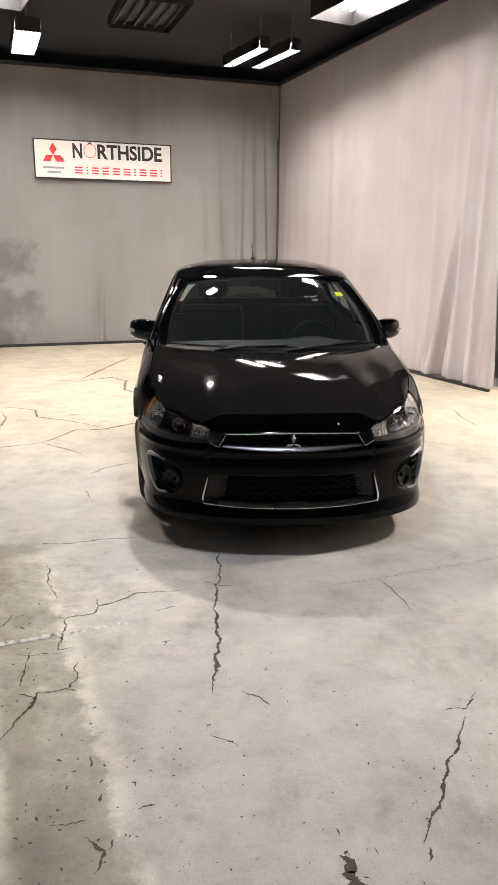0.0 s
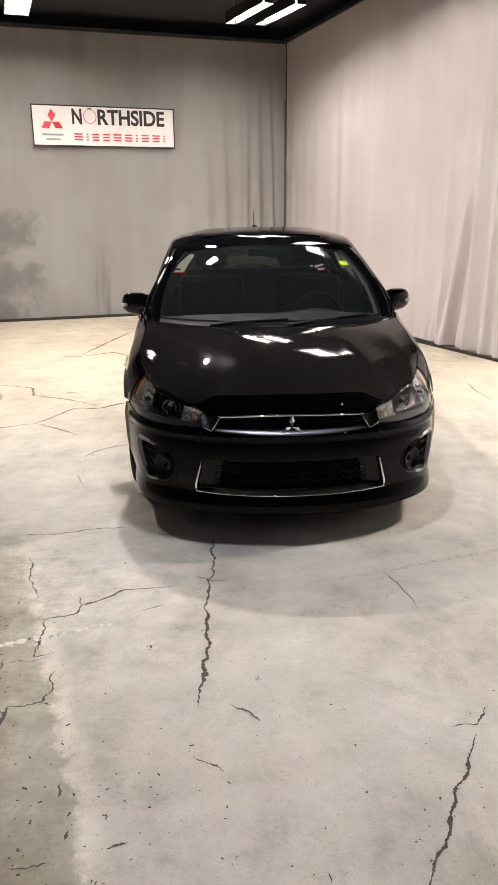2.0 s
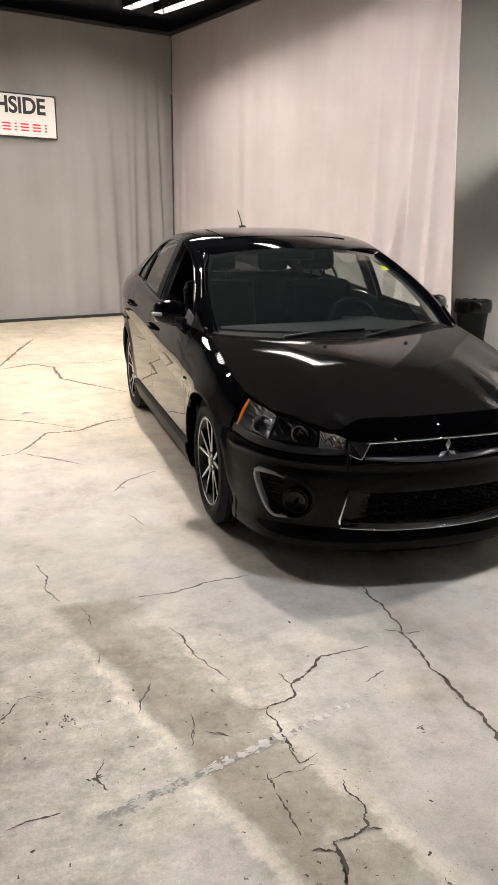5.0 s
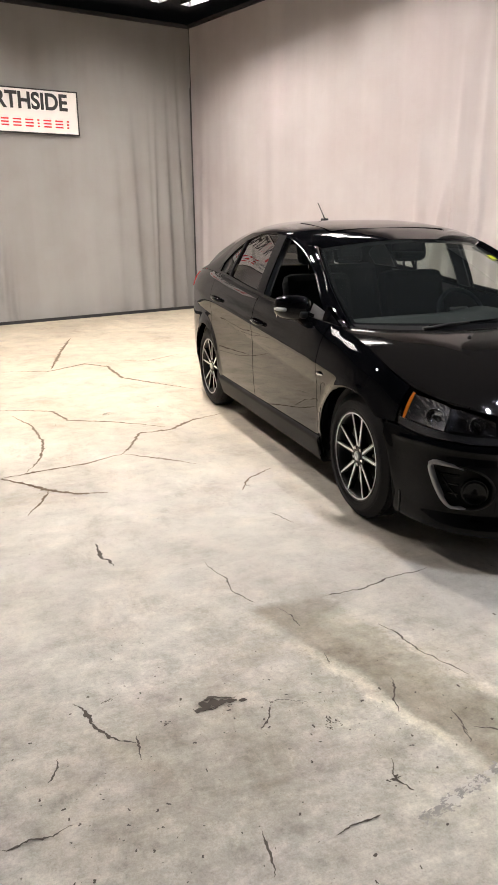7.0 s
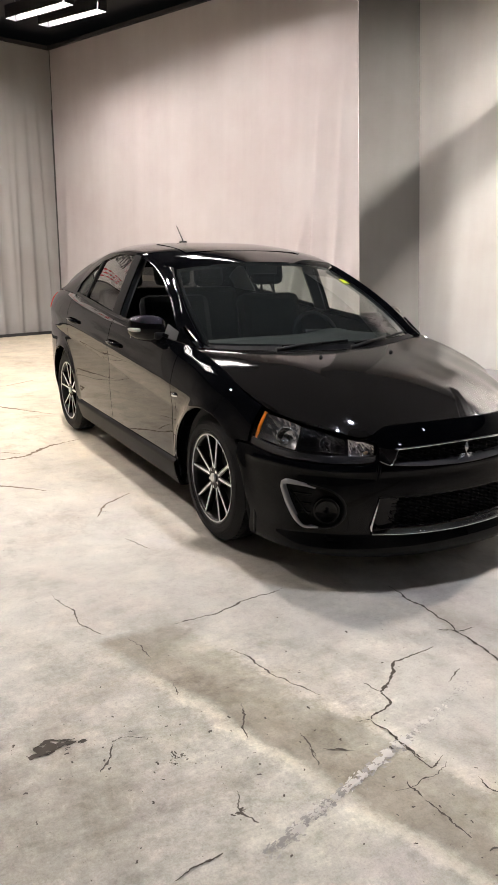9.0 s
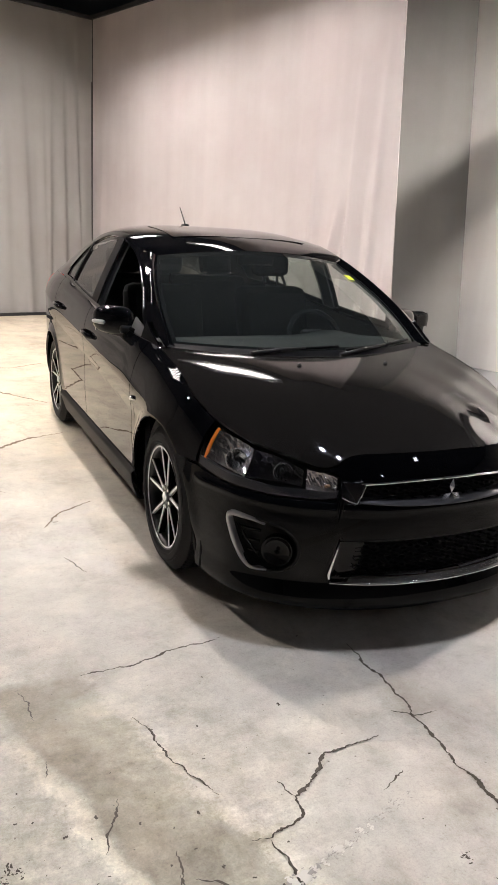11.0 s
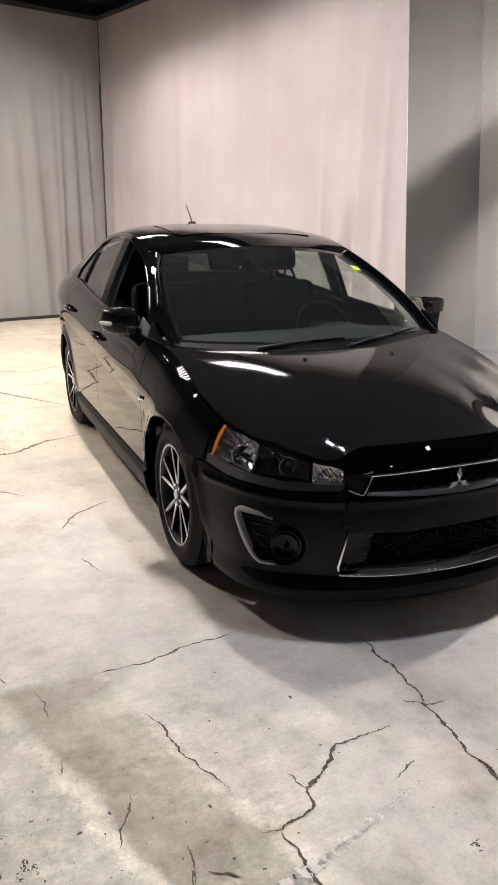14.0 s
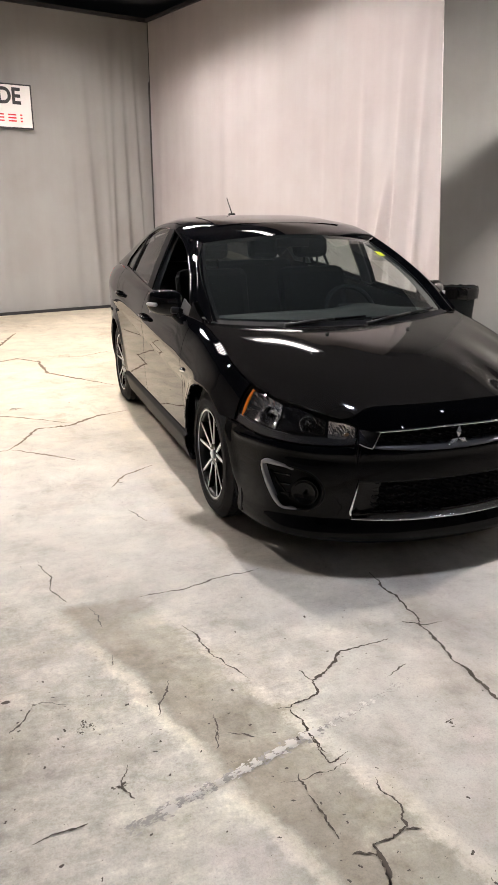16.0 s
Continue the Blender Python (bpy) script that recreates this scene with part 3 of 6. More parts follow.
cool = hang(bay(3, 1.15, True, 0.06, 0.016, 0.10, M_TUBE_COOL), -0.4, -7.0, ALONG + 90)
for x, y in COOL_LAMPS:
    copy_thing(cool, pose(x, y, CEIL - 0.1, 0, 0, ALONG))
for x, y in REAR_LAMPS:
    hang(bay(2, 0.3, pitch=0.05, drop=0.02, glow=M_TUBE_REAR), x, y, ALONG)
hang(bay(6, 1.15, False, pitch=0.13, drop=0.05), -1.05, 5.45, ALONG - 8)


# ---- the car: front axle at the origin, nose towards -y ----
car = thing("car", "black five-door hatchback car, glossy paint, parked on the concrete", "car")

PLAN = [(0, -0.905), (0.2, -0.893), (0.40, -0.848), (0.55, -0.785), (0.685, -0.69), (0.765, -0.59), (0.812, -0.47), (0.845, -0.36), (0.866, -0.2), (0.874, 0.1), (0.872, 0.6),
        (0.874, 1.3), (0.874, 2.0), (0.872, 2.6), (0.85, 2.98), (0.79, 3.27), (0.66, 3.45), (0.4, 3.55), (0, 3.6)]
PS = [0.0]
for p, q in zip(PLAN, PLAN[1:]):
    PS.append(PS[-1] + math.dist(p, q))


def eased(f, sigma, end, mirror=0):
    """The curve f with its kinks smoothed over a length sigma. mirror: 1 even, -1 odd about the start."""
    n = 5000
    q = np.linspace(0, end, n)
    v = np.array([f(t) for t in q])
    k = max(int(3 * sigma / (end / n)), 1)
    w = np.exp(-0.5 * (np.arange(-k, k + 1) * (end / n) / sigma) ** 2)
    w /= w.sum()
    left = v[1:k + 1][::-1] * (1 if mirror >= 0 else -1)
    right = 2 * v[-1] - v[-k - 1:-1][::-1]
    out = np.convolve(np.concatenate([left, v, right]), w, "valid")
    return lambda t: float(np.interp(t, q, out))


PX = eased(pchip([(s, p[0]) for s, p in zip(PS, PLAN)]), 0.05, PS[-1], -1)
PY = eased(pchip([(s, p[1]) for s, p in zip(PS, PLAN)]), 0.05, PS[-1], 1)
SS = np.linspace(0, PS[-1], 2000)
YY = np.array([PY(s) for s in SS])
XX = np.array([PX(s) for s in SS])


def s_y(y):
    return float(np.interp(y, YY, SS))


def s_x(x):
    return float(np.interp(x, XX[:500], SS[:500]))


S_HL0, S_HL1 = s_x(0.44), s_y(-0.365)
TOPZ = pchip([(0, 0.709), (s_x(0.30), 0.707), (s_x(0.375), 0.704), (s_x(0.405), 0.698), (s_x(0.455), 0.667), (s_x(0.50), 0.653), (s_x(0.56), 0.661), (s_x(0.62), 0.676), (s_x(0.72), 0.702), (S_HL1, 0.738), (s_y(-0.2), 0.808), (s_y(0.0), 0.872), (s_y(0.2), 0.912), (s_y(0.36), 0.94),
              (s_y(0.55), 0.955), (s_y(1.0), 0.975), (s_y(1.4), 1.0), (s_y(2.0), 1.052), (s_y(2.4), 1.088), (s_y(2.9), 1.10), (s_y(3.3), 1.07), (PS[-1], 1.05)])
TOP_CRISP, TOP_SOFT = eased(TOPZ, 0.016, PS[-1], 1), eased(TOPZ, 0.075, PS[-1], 1)
TOPZ = lambda s: TOP_CRISP(s) + (TOP_SOFT(s) - TOP_CRISP(s)) * smooth(s_x(0.56), S_HL1, s)
AMP = pchip([(0, 0.003), (s_x(0.52), 0.003), (s_x(0.64), 0.035), (S_HL1, 0.06), (s_y(-0.2), 0.085), (s_y(0.0), 0.105), (s_y(0.3), 0.105), (s_y(0.55), 0.055), (s_y(1.5), 0.055), (s_y(2.4), 0.075), (s_y(3.0), 0.09), (PS[-1], 0.05)])
AMP = eased(AMP, 0.06, PS[-1], 1)
LOW = pchip([(0.06, 0.13), (0.11, 0.075), (0.15, 0.05), (0.2, 0.036), (0.26, 0.024), (0.35, 0.012), (0.45, 0.004), (0.55, 0.0), (1.3, 0.0)])
TOPG = pchip([(0, 1.0), (0.08, 0.74), (0.2, 0.47), (0.45, 0.20), (0.75, 0.05), (1.0, 0.0)])
CREASE = pchip([(-0.3, 0.68), (0.43, 0.735), (1.38, 0.815), (2.3, 0.89), (3.2, 0.96)])
FLARE = 0.360
LEAN = pchip([(0.0, 0.10), (0.10, 0.06), (0.118, 0.012), (0.132, -0.008), (0.15, -0.015), (0.17, -0.015), (0.205, -0.006), (0.245, 0.008), (0.27, 0.008), (0.35, 0.006), (0.406, 0.008), (0.5, 0.018), (0.55, 0.028), (0.585, 0.038), (0.624, 0.055), (0.66, 0.074), (0.70, 0.102), (0.75, 0.140)])
LEAN = eased(LEAN, 0.008, 0.8)


def body(s, z, off=0.0):
    """The outer skin at the place s along the plan and the height z."""
    sg = -1 if s < 0 else 1
    s = abs(s)
    e = 0.004
    s0, s1 = max(s - e, 0), min(s + e, PS[-1])
    tx, ty = PX(s1) - PX(s0), PY(s1) - PY(s0)
    if s < e:
        tx, ty = 1, 0
    n = math.hypot(tx, ty)
    nx, ny = -ty / n, tx / n
    y = PY(s)
    k = 0.20 + 0.30 * smooth(0.46, 0.62, z)
    inset = LOW(z) * smooth(-0.75, -0.3, y) + AMP(s) * TOPG((TOPZ(s) - z) / 0.27) + off + LEAN(z) * (1 - k * smooth(-0.78, -0.52, y) - (1 - k) * smooth(-0.50, -0.12, y))
    side = smooth(-0.35, 0.2, y) * (1 - smooth(3.0, 3.3, y))
    c = CREASE(y)
    inset += side * -0.015 * max(0.0, 1 - (math.sqrt((z - c) ** 2 + 0.006 ** 2) - 0.006) / (0.18 if z > c else 0.11))
    # a ledge under the headlamps and the grille
    inset -= 0.010 * math.exp(-((z - 0.522 - 0.012 * smooth(-0.8, -0.5, y)) / 0.013) ** 2) * (1 - smooth(-0.42, -0.34, y))
    for yc in (0.0, 2.635):
        r = math.hypot(y - yc, z - 0.322)
        inset -= 0.012 * math.exp(-((r - FLARE) / 0.035) ** 2) * smooth(0.25, 0.4, z)
    return Vector((sg * (PX(s) + nx * inset), PY(s) + ny * inset, z))


def panel(name, s0, s1, zlo, zhi, ns, nz, material=None, parent=None, label="", off=0.0, keep=None, flange=0.014, stops=None, side=1):
    ss = stops if stops is not None else np.linspace(s0, s1, ns + 1)
    P = []
    for s in ss:
        a, b = zlo(abs(s)), zhi(abs(s))
        P.append([tuple(body(s * side, a + (b - a) * j / nz, off)) for j in range(nz + 1)])
    mid = body(ss[len(ss) // 2] * side, 0.5)
    c = Vector((0, 1.3, mid.z)) - mid
    k = None
    if keep:
        k = lambda i, j: keep((ss[i] + ss[i + 1]) / 2, (lambda a, b: a + (b - a) * (j + 0.5) / nz)(zlo(abs(ss[i])), zhi(abs(ss[i]))))
    ob = grid(name, P, material or M_PAINT, parent or car, label, flange=flange, inward=tuple(c), keep=k)
    if (material or M_PAINT) in (M_PAINT, M_BUMPER):
        even_sheen(ob, [(s * side, z) for s in ss for z in [zlo(abs(s)) + (zhi(abs(s)) - zlo(abs(s))) * j / nz for j in range(nz + 1)]])
    return ob


def even_sheen(ob, places):
    """Gives the skin the normals of the smooth body, so that the gloss runs without ripples."""
    me = ob.data
    h = 0.008
    N = []
    for s, z in places:
        sg, q = (-1 if s < 0 else 1), min(max(abs(s), h), PS[-1] - h)
        top = TOPZ(q)
        zt = min(z, top - h)
        a = body(q + h, zt) - body(q - h, zt)
        b = body(q, zt + h) - body(q, zt - h)
        n = b.cross(a)
        n = Vector((sg * n.x if abs(s) > h else sg * n.x * abs(s) / h, n.y, n.z)).normalized()
        N.append(n)
    mid = me.polygons[0]
    if N[mid.vertices[0]].dot(mid.normal) < 0:
        N = [-n for n in N]
    out = [None] * len(me.loops)
    for f in me.polygons:
        skin = all(v < len(N) for v in f.vertices)
        for li in f.loop_indices:
            out[li] = tuple(N[me.loops[li].vertex_index] if skin else f.normal)
    me.normals_split_custom_set(out)


def arch(yc, base, top=9.9):
    def f(s):
        d = abs(PY(s) - yc)
        return max(base(s) if callable(base) else base, 0.322 + math.sqrt(max(FLARE ** 2 - d * d, 0)) if d < FLARE else -1)
    return f


def cluster(y0, y1, n, *centres):
    """Places along the side, dense where a wheel arch rises steeply."""
    ys = set(np.linspace(y0, y1, n).tolist())
    for c in centres:
        for k in range(33):
            v = c - FLARE * math.cos(math.pi * k / 32)
            for w in (v, v + (1e-3 if k == 32 else 0), v - (1e-3 if k == 0 else 0)):
                if y0 < w < y1:
                    ys.add(w)
    return [s_y(v) for v in sorted(ys)]


HL_BOT = pchip([(S_HL0, 0.568), (s_x(0.46), 0.560), (s_x(0.55), 0.553), (s_x(0.65), 0.552), (s_x(0.73), 0.558), (s_y(-0.5), 0.566), (S_HL1, 0.588)])
HL_IN = pchip([(S_HL0, 0.627), (s_x(0.465), 0.639), (s_x(0.495), 0.647)])
HL_TOP = lambda s: HL_IN(s) if s < s_x(0.495) else TOPZ(s) - 0.005
SILL = 0.20


# front bumper with openings for the grilles and fog lamps
def upper_z(x, top):
    q = min(abs(x) / 0.37, 1)
    return 0.620 - 0.010 * q * q if top else 0.536 + 0.016 * q ** 2


def in_upper(s, z):
    x = abs(PX(abs(s)))
    return x < 0.372 and upper_z(x, False) < z < upper_z(x, True)


def in_lower(s, z):
    x = abs(PX(abs(s)))
    return 0.262 < z < 0.405 and x < 0.468 - (z - 0.262) * 0.22


# outline of the fog lamp recess: (place along the skin, height)
FOG = [(0.70, 0.450), (0.79, 0.458), (0.875, 0.456), (0.884, 0.440), (0.86, 0.395), (0.83, 0.34), (0.80, 0.292), (0.755, 0.267), (0.70, 0.266), (0.65, 0.272), (0.608, 0.298), (0.588, 0.345), (0.598, 0.392), (0.64, 0.432)]


def rounded(pts, times, n):
    """A closed outline with its corners cut and n even steps round it."""
    for k in range(times):
        pts = [q for a, b in zip(pts, pts[1:] + pts[:1]) for q in ((a[0] * 0.75 + b[0] * 0.25, a[1] * 0.75 + b[1] * 0.25), (a[0] * 0.25 + b[0] * 0.75, a[1] * 0.25 + b[1] * 0.75))]
    d = np.cumsum([0] + [math.dist(a, b) for a, b in zip(pts, pts[1:] + pts[:1])])
    P = np.array(pts + pts[:1])
    t = np.linspace(0, d[-1], n + 1)[:-1]
    return list(zip(np.interp(t, d, P[:, 0]).tolist(), np.interp(t, d, P[:, 1]).tolist()))


FOG_RING = rounded(FOG, 2, 64)


def in_fog(s, z):
    s, inside = abs(s), False
    for (a, b), (c, d) in zip(FOG_RING, FOG_RING[1:] + FOG_RING[:1]):
        if (b > z) != (d > z) and s < (c - a) * (z - b) / (d - b) + a:
            inside = not inside
    return inside


half = list(np.linspace(0, s_y(-0.445), 104)) + cluster(-0.44, -0.30, 14, 0.0)
stops = [-s for s in half[:0:-1]] + half


def bump_hi(s):
    if s <= S_HL0:
        return TOPZ(s) - 0.002
    a = min(s, S_HL1)
    return HL_BOT(a) - 0.005 if s <= S_HL1 else 0.583


def bump_lo(s):
    base = 0.125 + 0.02 * smooth(0.3, 0.9, s) + 0.012 * smooth(0.0, 0.35, s)
    return min(arch(0.0, base)(s), bump_hi(s) - 0.004)


def blended(s):
    return TOPZ(s) - 0.002 + (HL_BOT(S_HL0 + 0.03) - 0.005 - TOPZ(s) + 0.002) * smooth(S_HL0 - 0.012, S_HL0 + 0.014, s) if s < S_HL0 + 0.03 else bump_hi(s)


bumper = panel("front_bumper", 0, 0, bump_lo, blended, 0, 62, M_BUMPER, stops=stops, keep=lambda s, z: not (in_upper(s, z) or in_lower(s, z) or in_fog(s, z)), label="glossy black front bumper", flange=0.02)

# undertray that closes the nose from below
bm = bmesh.new()
tray = [body(s, 0.227, 0.012) for s in np.linspace(-s_x(0.80), s_x(0.80), 41)]
for h in (0.0, 0.008):
    bm.faces.new([bm.verts.new(v + Vector((0, 0, h))) for v in tray + [Vector((0.54, -0.36, 0.227)), Vector((-0.54, -0.36, 0.227))]])
part("undertray", bm, M_TRIM, car, "black plastic undertray")
for x0, x1 in ((-0.81, -0.55), (0.55, 0.81)):
    boxpart("arch_liner", (x0, -0.402, 0.165, x1, -0.388, 0.46), M_TRIM, car, "black plastic arch liner", bevel=0.003)

# side panels
for side in (1, -1):
    panel("nose_corner", 0, 0, lambda s: min(HL_TOP(max(s, S_HL0)) + 0.004, TOPZ(s) - 0.006), lambda s: TOPZ(s) - 0.002, 0, 6, stops=np.linspace(S_HL0 - 0.022, s_x(0.495), 14), off=-0.002, side=side, flange=0.006)
    panel("front_fender", 0, 0, lambda s: arch(0.0, (lambda q: 0.593 if PY(q) < 0 else SILL + 0.005))(s), lambda s: TOPZ(s), 0, 52, stops=cluster(-0.352, 0.408, 20, 0.0), side=side)
    panel("front_door", 0, 0, lambda s: SILL + 0.12, lambda s: TOPZ(s), 0, 64, stops=[s_y(v) for v in np.linspace(0.413, 1.462, 30)], side=side)
    panel("rear_door", 0, 0, lambda s: max(SILL + 0.12, arch(2.635, 0)(s)), lambda s: TOPZ(s), 0, 64, stops=cluster(1.468, 2.43, 30, 2.635), side=side)
    panel("rear_quarter", 0, 0, lambda s: arch(2.635, SILL)(s), lambda s: TOPZ(s), 0, 52, stops=cluster(2.435, 3.15, 24, 2.635), side=side)
    # side skirt under the doors, flared outwards at the bottom
    P = []
    for y in np.linspace(0.392, 2.262, 30):
        s = s_y(y)
        row = []
        for z, o in ((SILL + 0.145, 0.030), (SILL + 0.128, 0.032), (SILL + 0.120, 0.012), (SILL + 0.112, 0.000), (SILL + 0.104, -0.004), (SILL + 0.092, -0.002), (SILL + 0.05, 0.010), (SILL + 0.0, 0.026), (SILL - 0.02, 0.034), (SILL - 0.030, 0.045), (SILL - 0.034, 0.12)):
            row.append(tuple(body(s * side, z, o - LOW(z) + (-0.006 * (1 - smooth(0.39, 0.62, y)) if z < SILL + 0.06 else 0))))
        P.append(row)
    grid("side_skirt", P, M_SKIRT, car, "satin black side skirt with a ridge", inward=(-side, 0, 0))
rear = [s for s in cluster(3.155, 3.59, 20)] + [PS[-1]]
rear = rear + [2 * PS[-1] - s for s in rear[-2::-1]]


def rbody(s, z):
    v = body(min(s, 2 * PS[-1] - s), z)
    return (v.x if s <= PS[-1] else -v.x, v.y, v.z)


grid("rear_bumper", [[rbody(s, 0.22 + (1.05 - 0.22) * j / 20) for j in range(21)] for s in rear], M_PAINT, car, "glossy black tail", inward=(0, -1, 0))

# bonnet
NA, NB = 40, 36


HOODC = pchip([(-0.90, 0.66), (-0.80, 0.709), (-0.72, 0.747), (-0.62, 0.783), (-0.5, 0.815), (-0.26, 0.862), (0.0, 0.902), (0.1, 0.918), (0.4, 0.955)])


def hood_point(a, b):
    sg, a = (-1 if a < 0 else 1), abs(a)
    sf = S_HL1 * a
    f = body(sf, TOPZ(sf))
    r = Vector((0.715 * a, 0.075 + 0.275 * a ** 2.2, 0))
    x, y = f.x + (r.x - f.x) * b, f.y + (r.y - f.y) * b
    yl = PY(S_HL1) + (0.35 - PY(S_HL1)) * b
    full = body(S_HL1, TOPZ(S_HL1)).x * (1 - b) + 0.715 * b
    e = s_y(max(yl, PY(S_HL1)))
    x *= 1 + (body(e, TOPZ(e), 0.004).x / full - 1) * a * a
    es = s_y(max(y, -0.89))
    edge = body(es, TOPZ(es))
    q = min(abs(x) / max(edge.x, 0.05), 1)
    z = edge.z + (HOODC(y) - edge.z) * (1 - q ** 2.1)
    z = f.z + (z - f.z) * smooth(-0.02, 0.06, b) if b < 0.06 else z
    return (sg * x, y, z)


HOOD = np.array([[hood_point(-1 + 2 * i / (2 * NA), j / NB) for j in range(NB + 1)] for i in range(2 * NA + 1)])
for k in range(130):
    z = HOOD[:, :, 2]
    if k < 30:
        for e in (0, -1):
            z[e, 1:-1] += 0.25 * (z[e, 2:] + z[e, :-2] - 2 * z[e, 1:-1])
            if e:
                z[1:-1, e] += 0.25 * (z[2:, e] + z[:-2, e] - 2 * z[1:-1, e])
    z[1:-1, 1:-1] += 0.5 * (0.25 * (z[2:, 1:-1] + z[:-2, 1:-1] + z[1:-1, 2:] + z[1:-1, :-2]) - z[1:-1, 1:-1])
# a soft raised centre with a crease on each side
for i in range(2 * NA + 1):
    for j in range(NB + 1):
        a, b = abs(-1 + i / NA), j / NB
        HOOD[i, j, 2] += 0.004 * smooth(0.92, 0.50, a) * smooth(0.0, 0.5, b) + 0.013 * (1 - a * a) * math.sin(math.pi * b)
grid("bonnet", HOOD, M_PAINT_SHEEN, car, "glossy black bonnet", flange=0.012, inward=(0, 0, -1))

# greenhouse
TOUT = pchip([(0.30, 0.925), (0.45, 1.0), (0.6, 1.098), (0.8, 1.212), (1.0, 1.300), (1.1, 1.334), (1.2, 1.364), (1.45, 1.412), (1.8, 1.425), (2.2, 1.397), (2.4, 1.356), (2.6, 1.293), (2.8, 1.207), (2.95, 1.143), (3.08, 1.110), (3.3, 1.085)])
TOUT = eased(TOUT, 0.05, 3.6)
TWIN = pchip([(0.46, 0.978), (0.60, 1.066), (0.8, 1.182), (1.0, 1.274), (1.2, 1.340), (1.43, 1.385), (1.8, 1.396), (2.1, 1.356), (2.3, 1.278), (2.42, 1.19), (2.52, 1.103)])
XR = pchip([(0.3, 0.60), (0.7, 0.585), (1.0, 0.60), (1.43, 0.635), (2.2, 0.605), (2.7, 0.545), (3.1, 0.495), (3.4, 0.54)])
XR = eased(XR, 0.06, 3.6)


def gx(y, z):
    s = s_y(y)
    zb = TOPZ(s)
    xb = body(s, zb).x
    t = max((z - zb) / (1.42 - zb), 0)
    return xb + (XR(y) - xb) * t ** 1.15


def gedge(y):
    return gx(y, TOUT(y)) - 0.028


def side_patch(name, y0, y1, zlo, zhi, n, nz, material, label="", off=0.0, side=1, flange=0.01, parent=None, roll=0.0):
    P = []
    for y in np.linspace(y0, y1, n + 1):
        a, b = zlo(y), zhi(y)
        P.append([(side * (gx(y, a + (b - a) * j / nz) - off - roll * (j / nz) ** 2), y, a + (b - a) * j / nz) for j in range(nz + 1)])
    return grid(name, P, material, parent or car, label, flange=flange, inward=(-side, 0, 0))


BELT = lambda y: TOPZ(s_y(y)) + 0.004
WB = lambda y: TOPZ(s_y(y)) + 0.022


def ws_point(a, b):
    lo = Vector((0.69 * a, 0.135 + 0.21 * abs(a) ** 2.2, 0.922 + 0.012 * a * a))
    hi = Vector((0.56 * a, 0.945 + 0.11 * a * a, 1.360 - 0.047 * a * a))
    p = lo.lerp(hi, b)
    p.x += 0.034 * a * math.sin(math.pi * b)
    return p + Vector((0, -0.35, 0.65)) * (0.035 * math.sin(math.pi * b) * (1 - 0.4 * a * a))


grid("windscreen", [[tuple(ws_point(-1 + 2 * i / 32, j / 16)) for j in range(17)] for i in range(33)], M_GLASS, car, "laminated windscreen glass", inward=(0, 1, -0.5))
bpy.data.objects["windscreen"].visible_shadow = False
# black border of the windscreen
for nm, f in (("windscreen_seal", lambda q: [(-1 + 2 * q, 0.0), (-1 + 2 * q, 0.05)]), ("windscreen_seal", lambda q: [(-1 + 2 * q, 0.955), (-1 + 2 * q, 1.0)]),
              ("windscreen_seal", lambda q: [(-1, q), (-0.972, q)]), ("windscreen_seal", lambda q: [(0.972, q), (1, q)])):
    grid(nm, [[tuple(ws_point(*w) + Vector((0, 0.002, -0.003))) for w in f(i / 24)] for i in range(25)], M_FRIT, car, "black printed border of the windscreen", inward=(0, 1, -0.5))

ROOFC = pchip([(0.93, 1.355), (1.05, 1.388), (1.2, 1.424), (1.4, 1.452), (1.8, 1.478), (2.2, 1.477), (2.6, 1.452), (2.9, 1.41), (3.14, 1.36)])
ry = np.linspace(0.955, 3.12, 40)
P = []
for i in range(41):
    a = -1 + 2 * i / 40
    row = []
    for k, y in enumerate(ry):
        yy = y + (0.11 * a * a) * (1 - smooth(0.955, 1.5, y)) - 0.10 * a * a * smooth(2.7, 3.12, y)
        xe, ze, zc = gedge(yy), TOUT(yy), ROOFC(y)
        if k == 0:
            w = ws_point(a, 1.0)
            row.append(tuple(w + Vector((0, 0.004, 0.002))))
            continue
        q = abs(a)
        row.append((a * xe, yy, zc - (zc - ze) * q ** 3.4))
    P.append(row)
grid("roof", P, M_PAINT, car, "glossy black roof panel", flange=0.012, inward=(0, 0, -1))

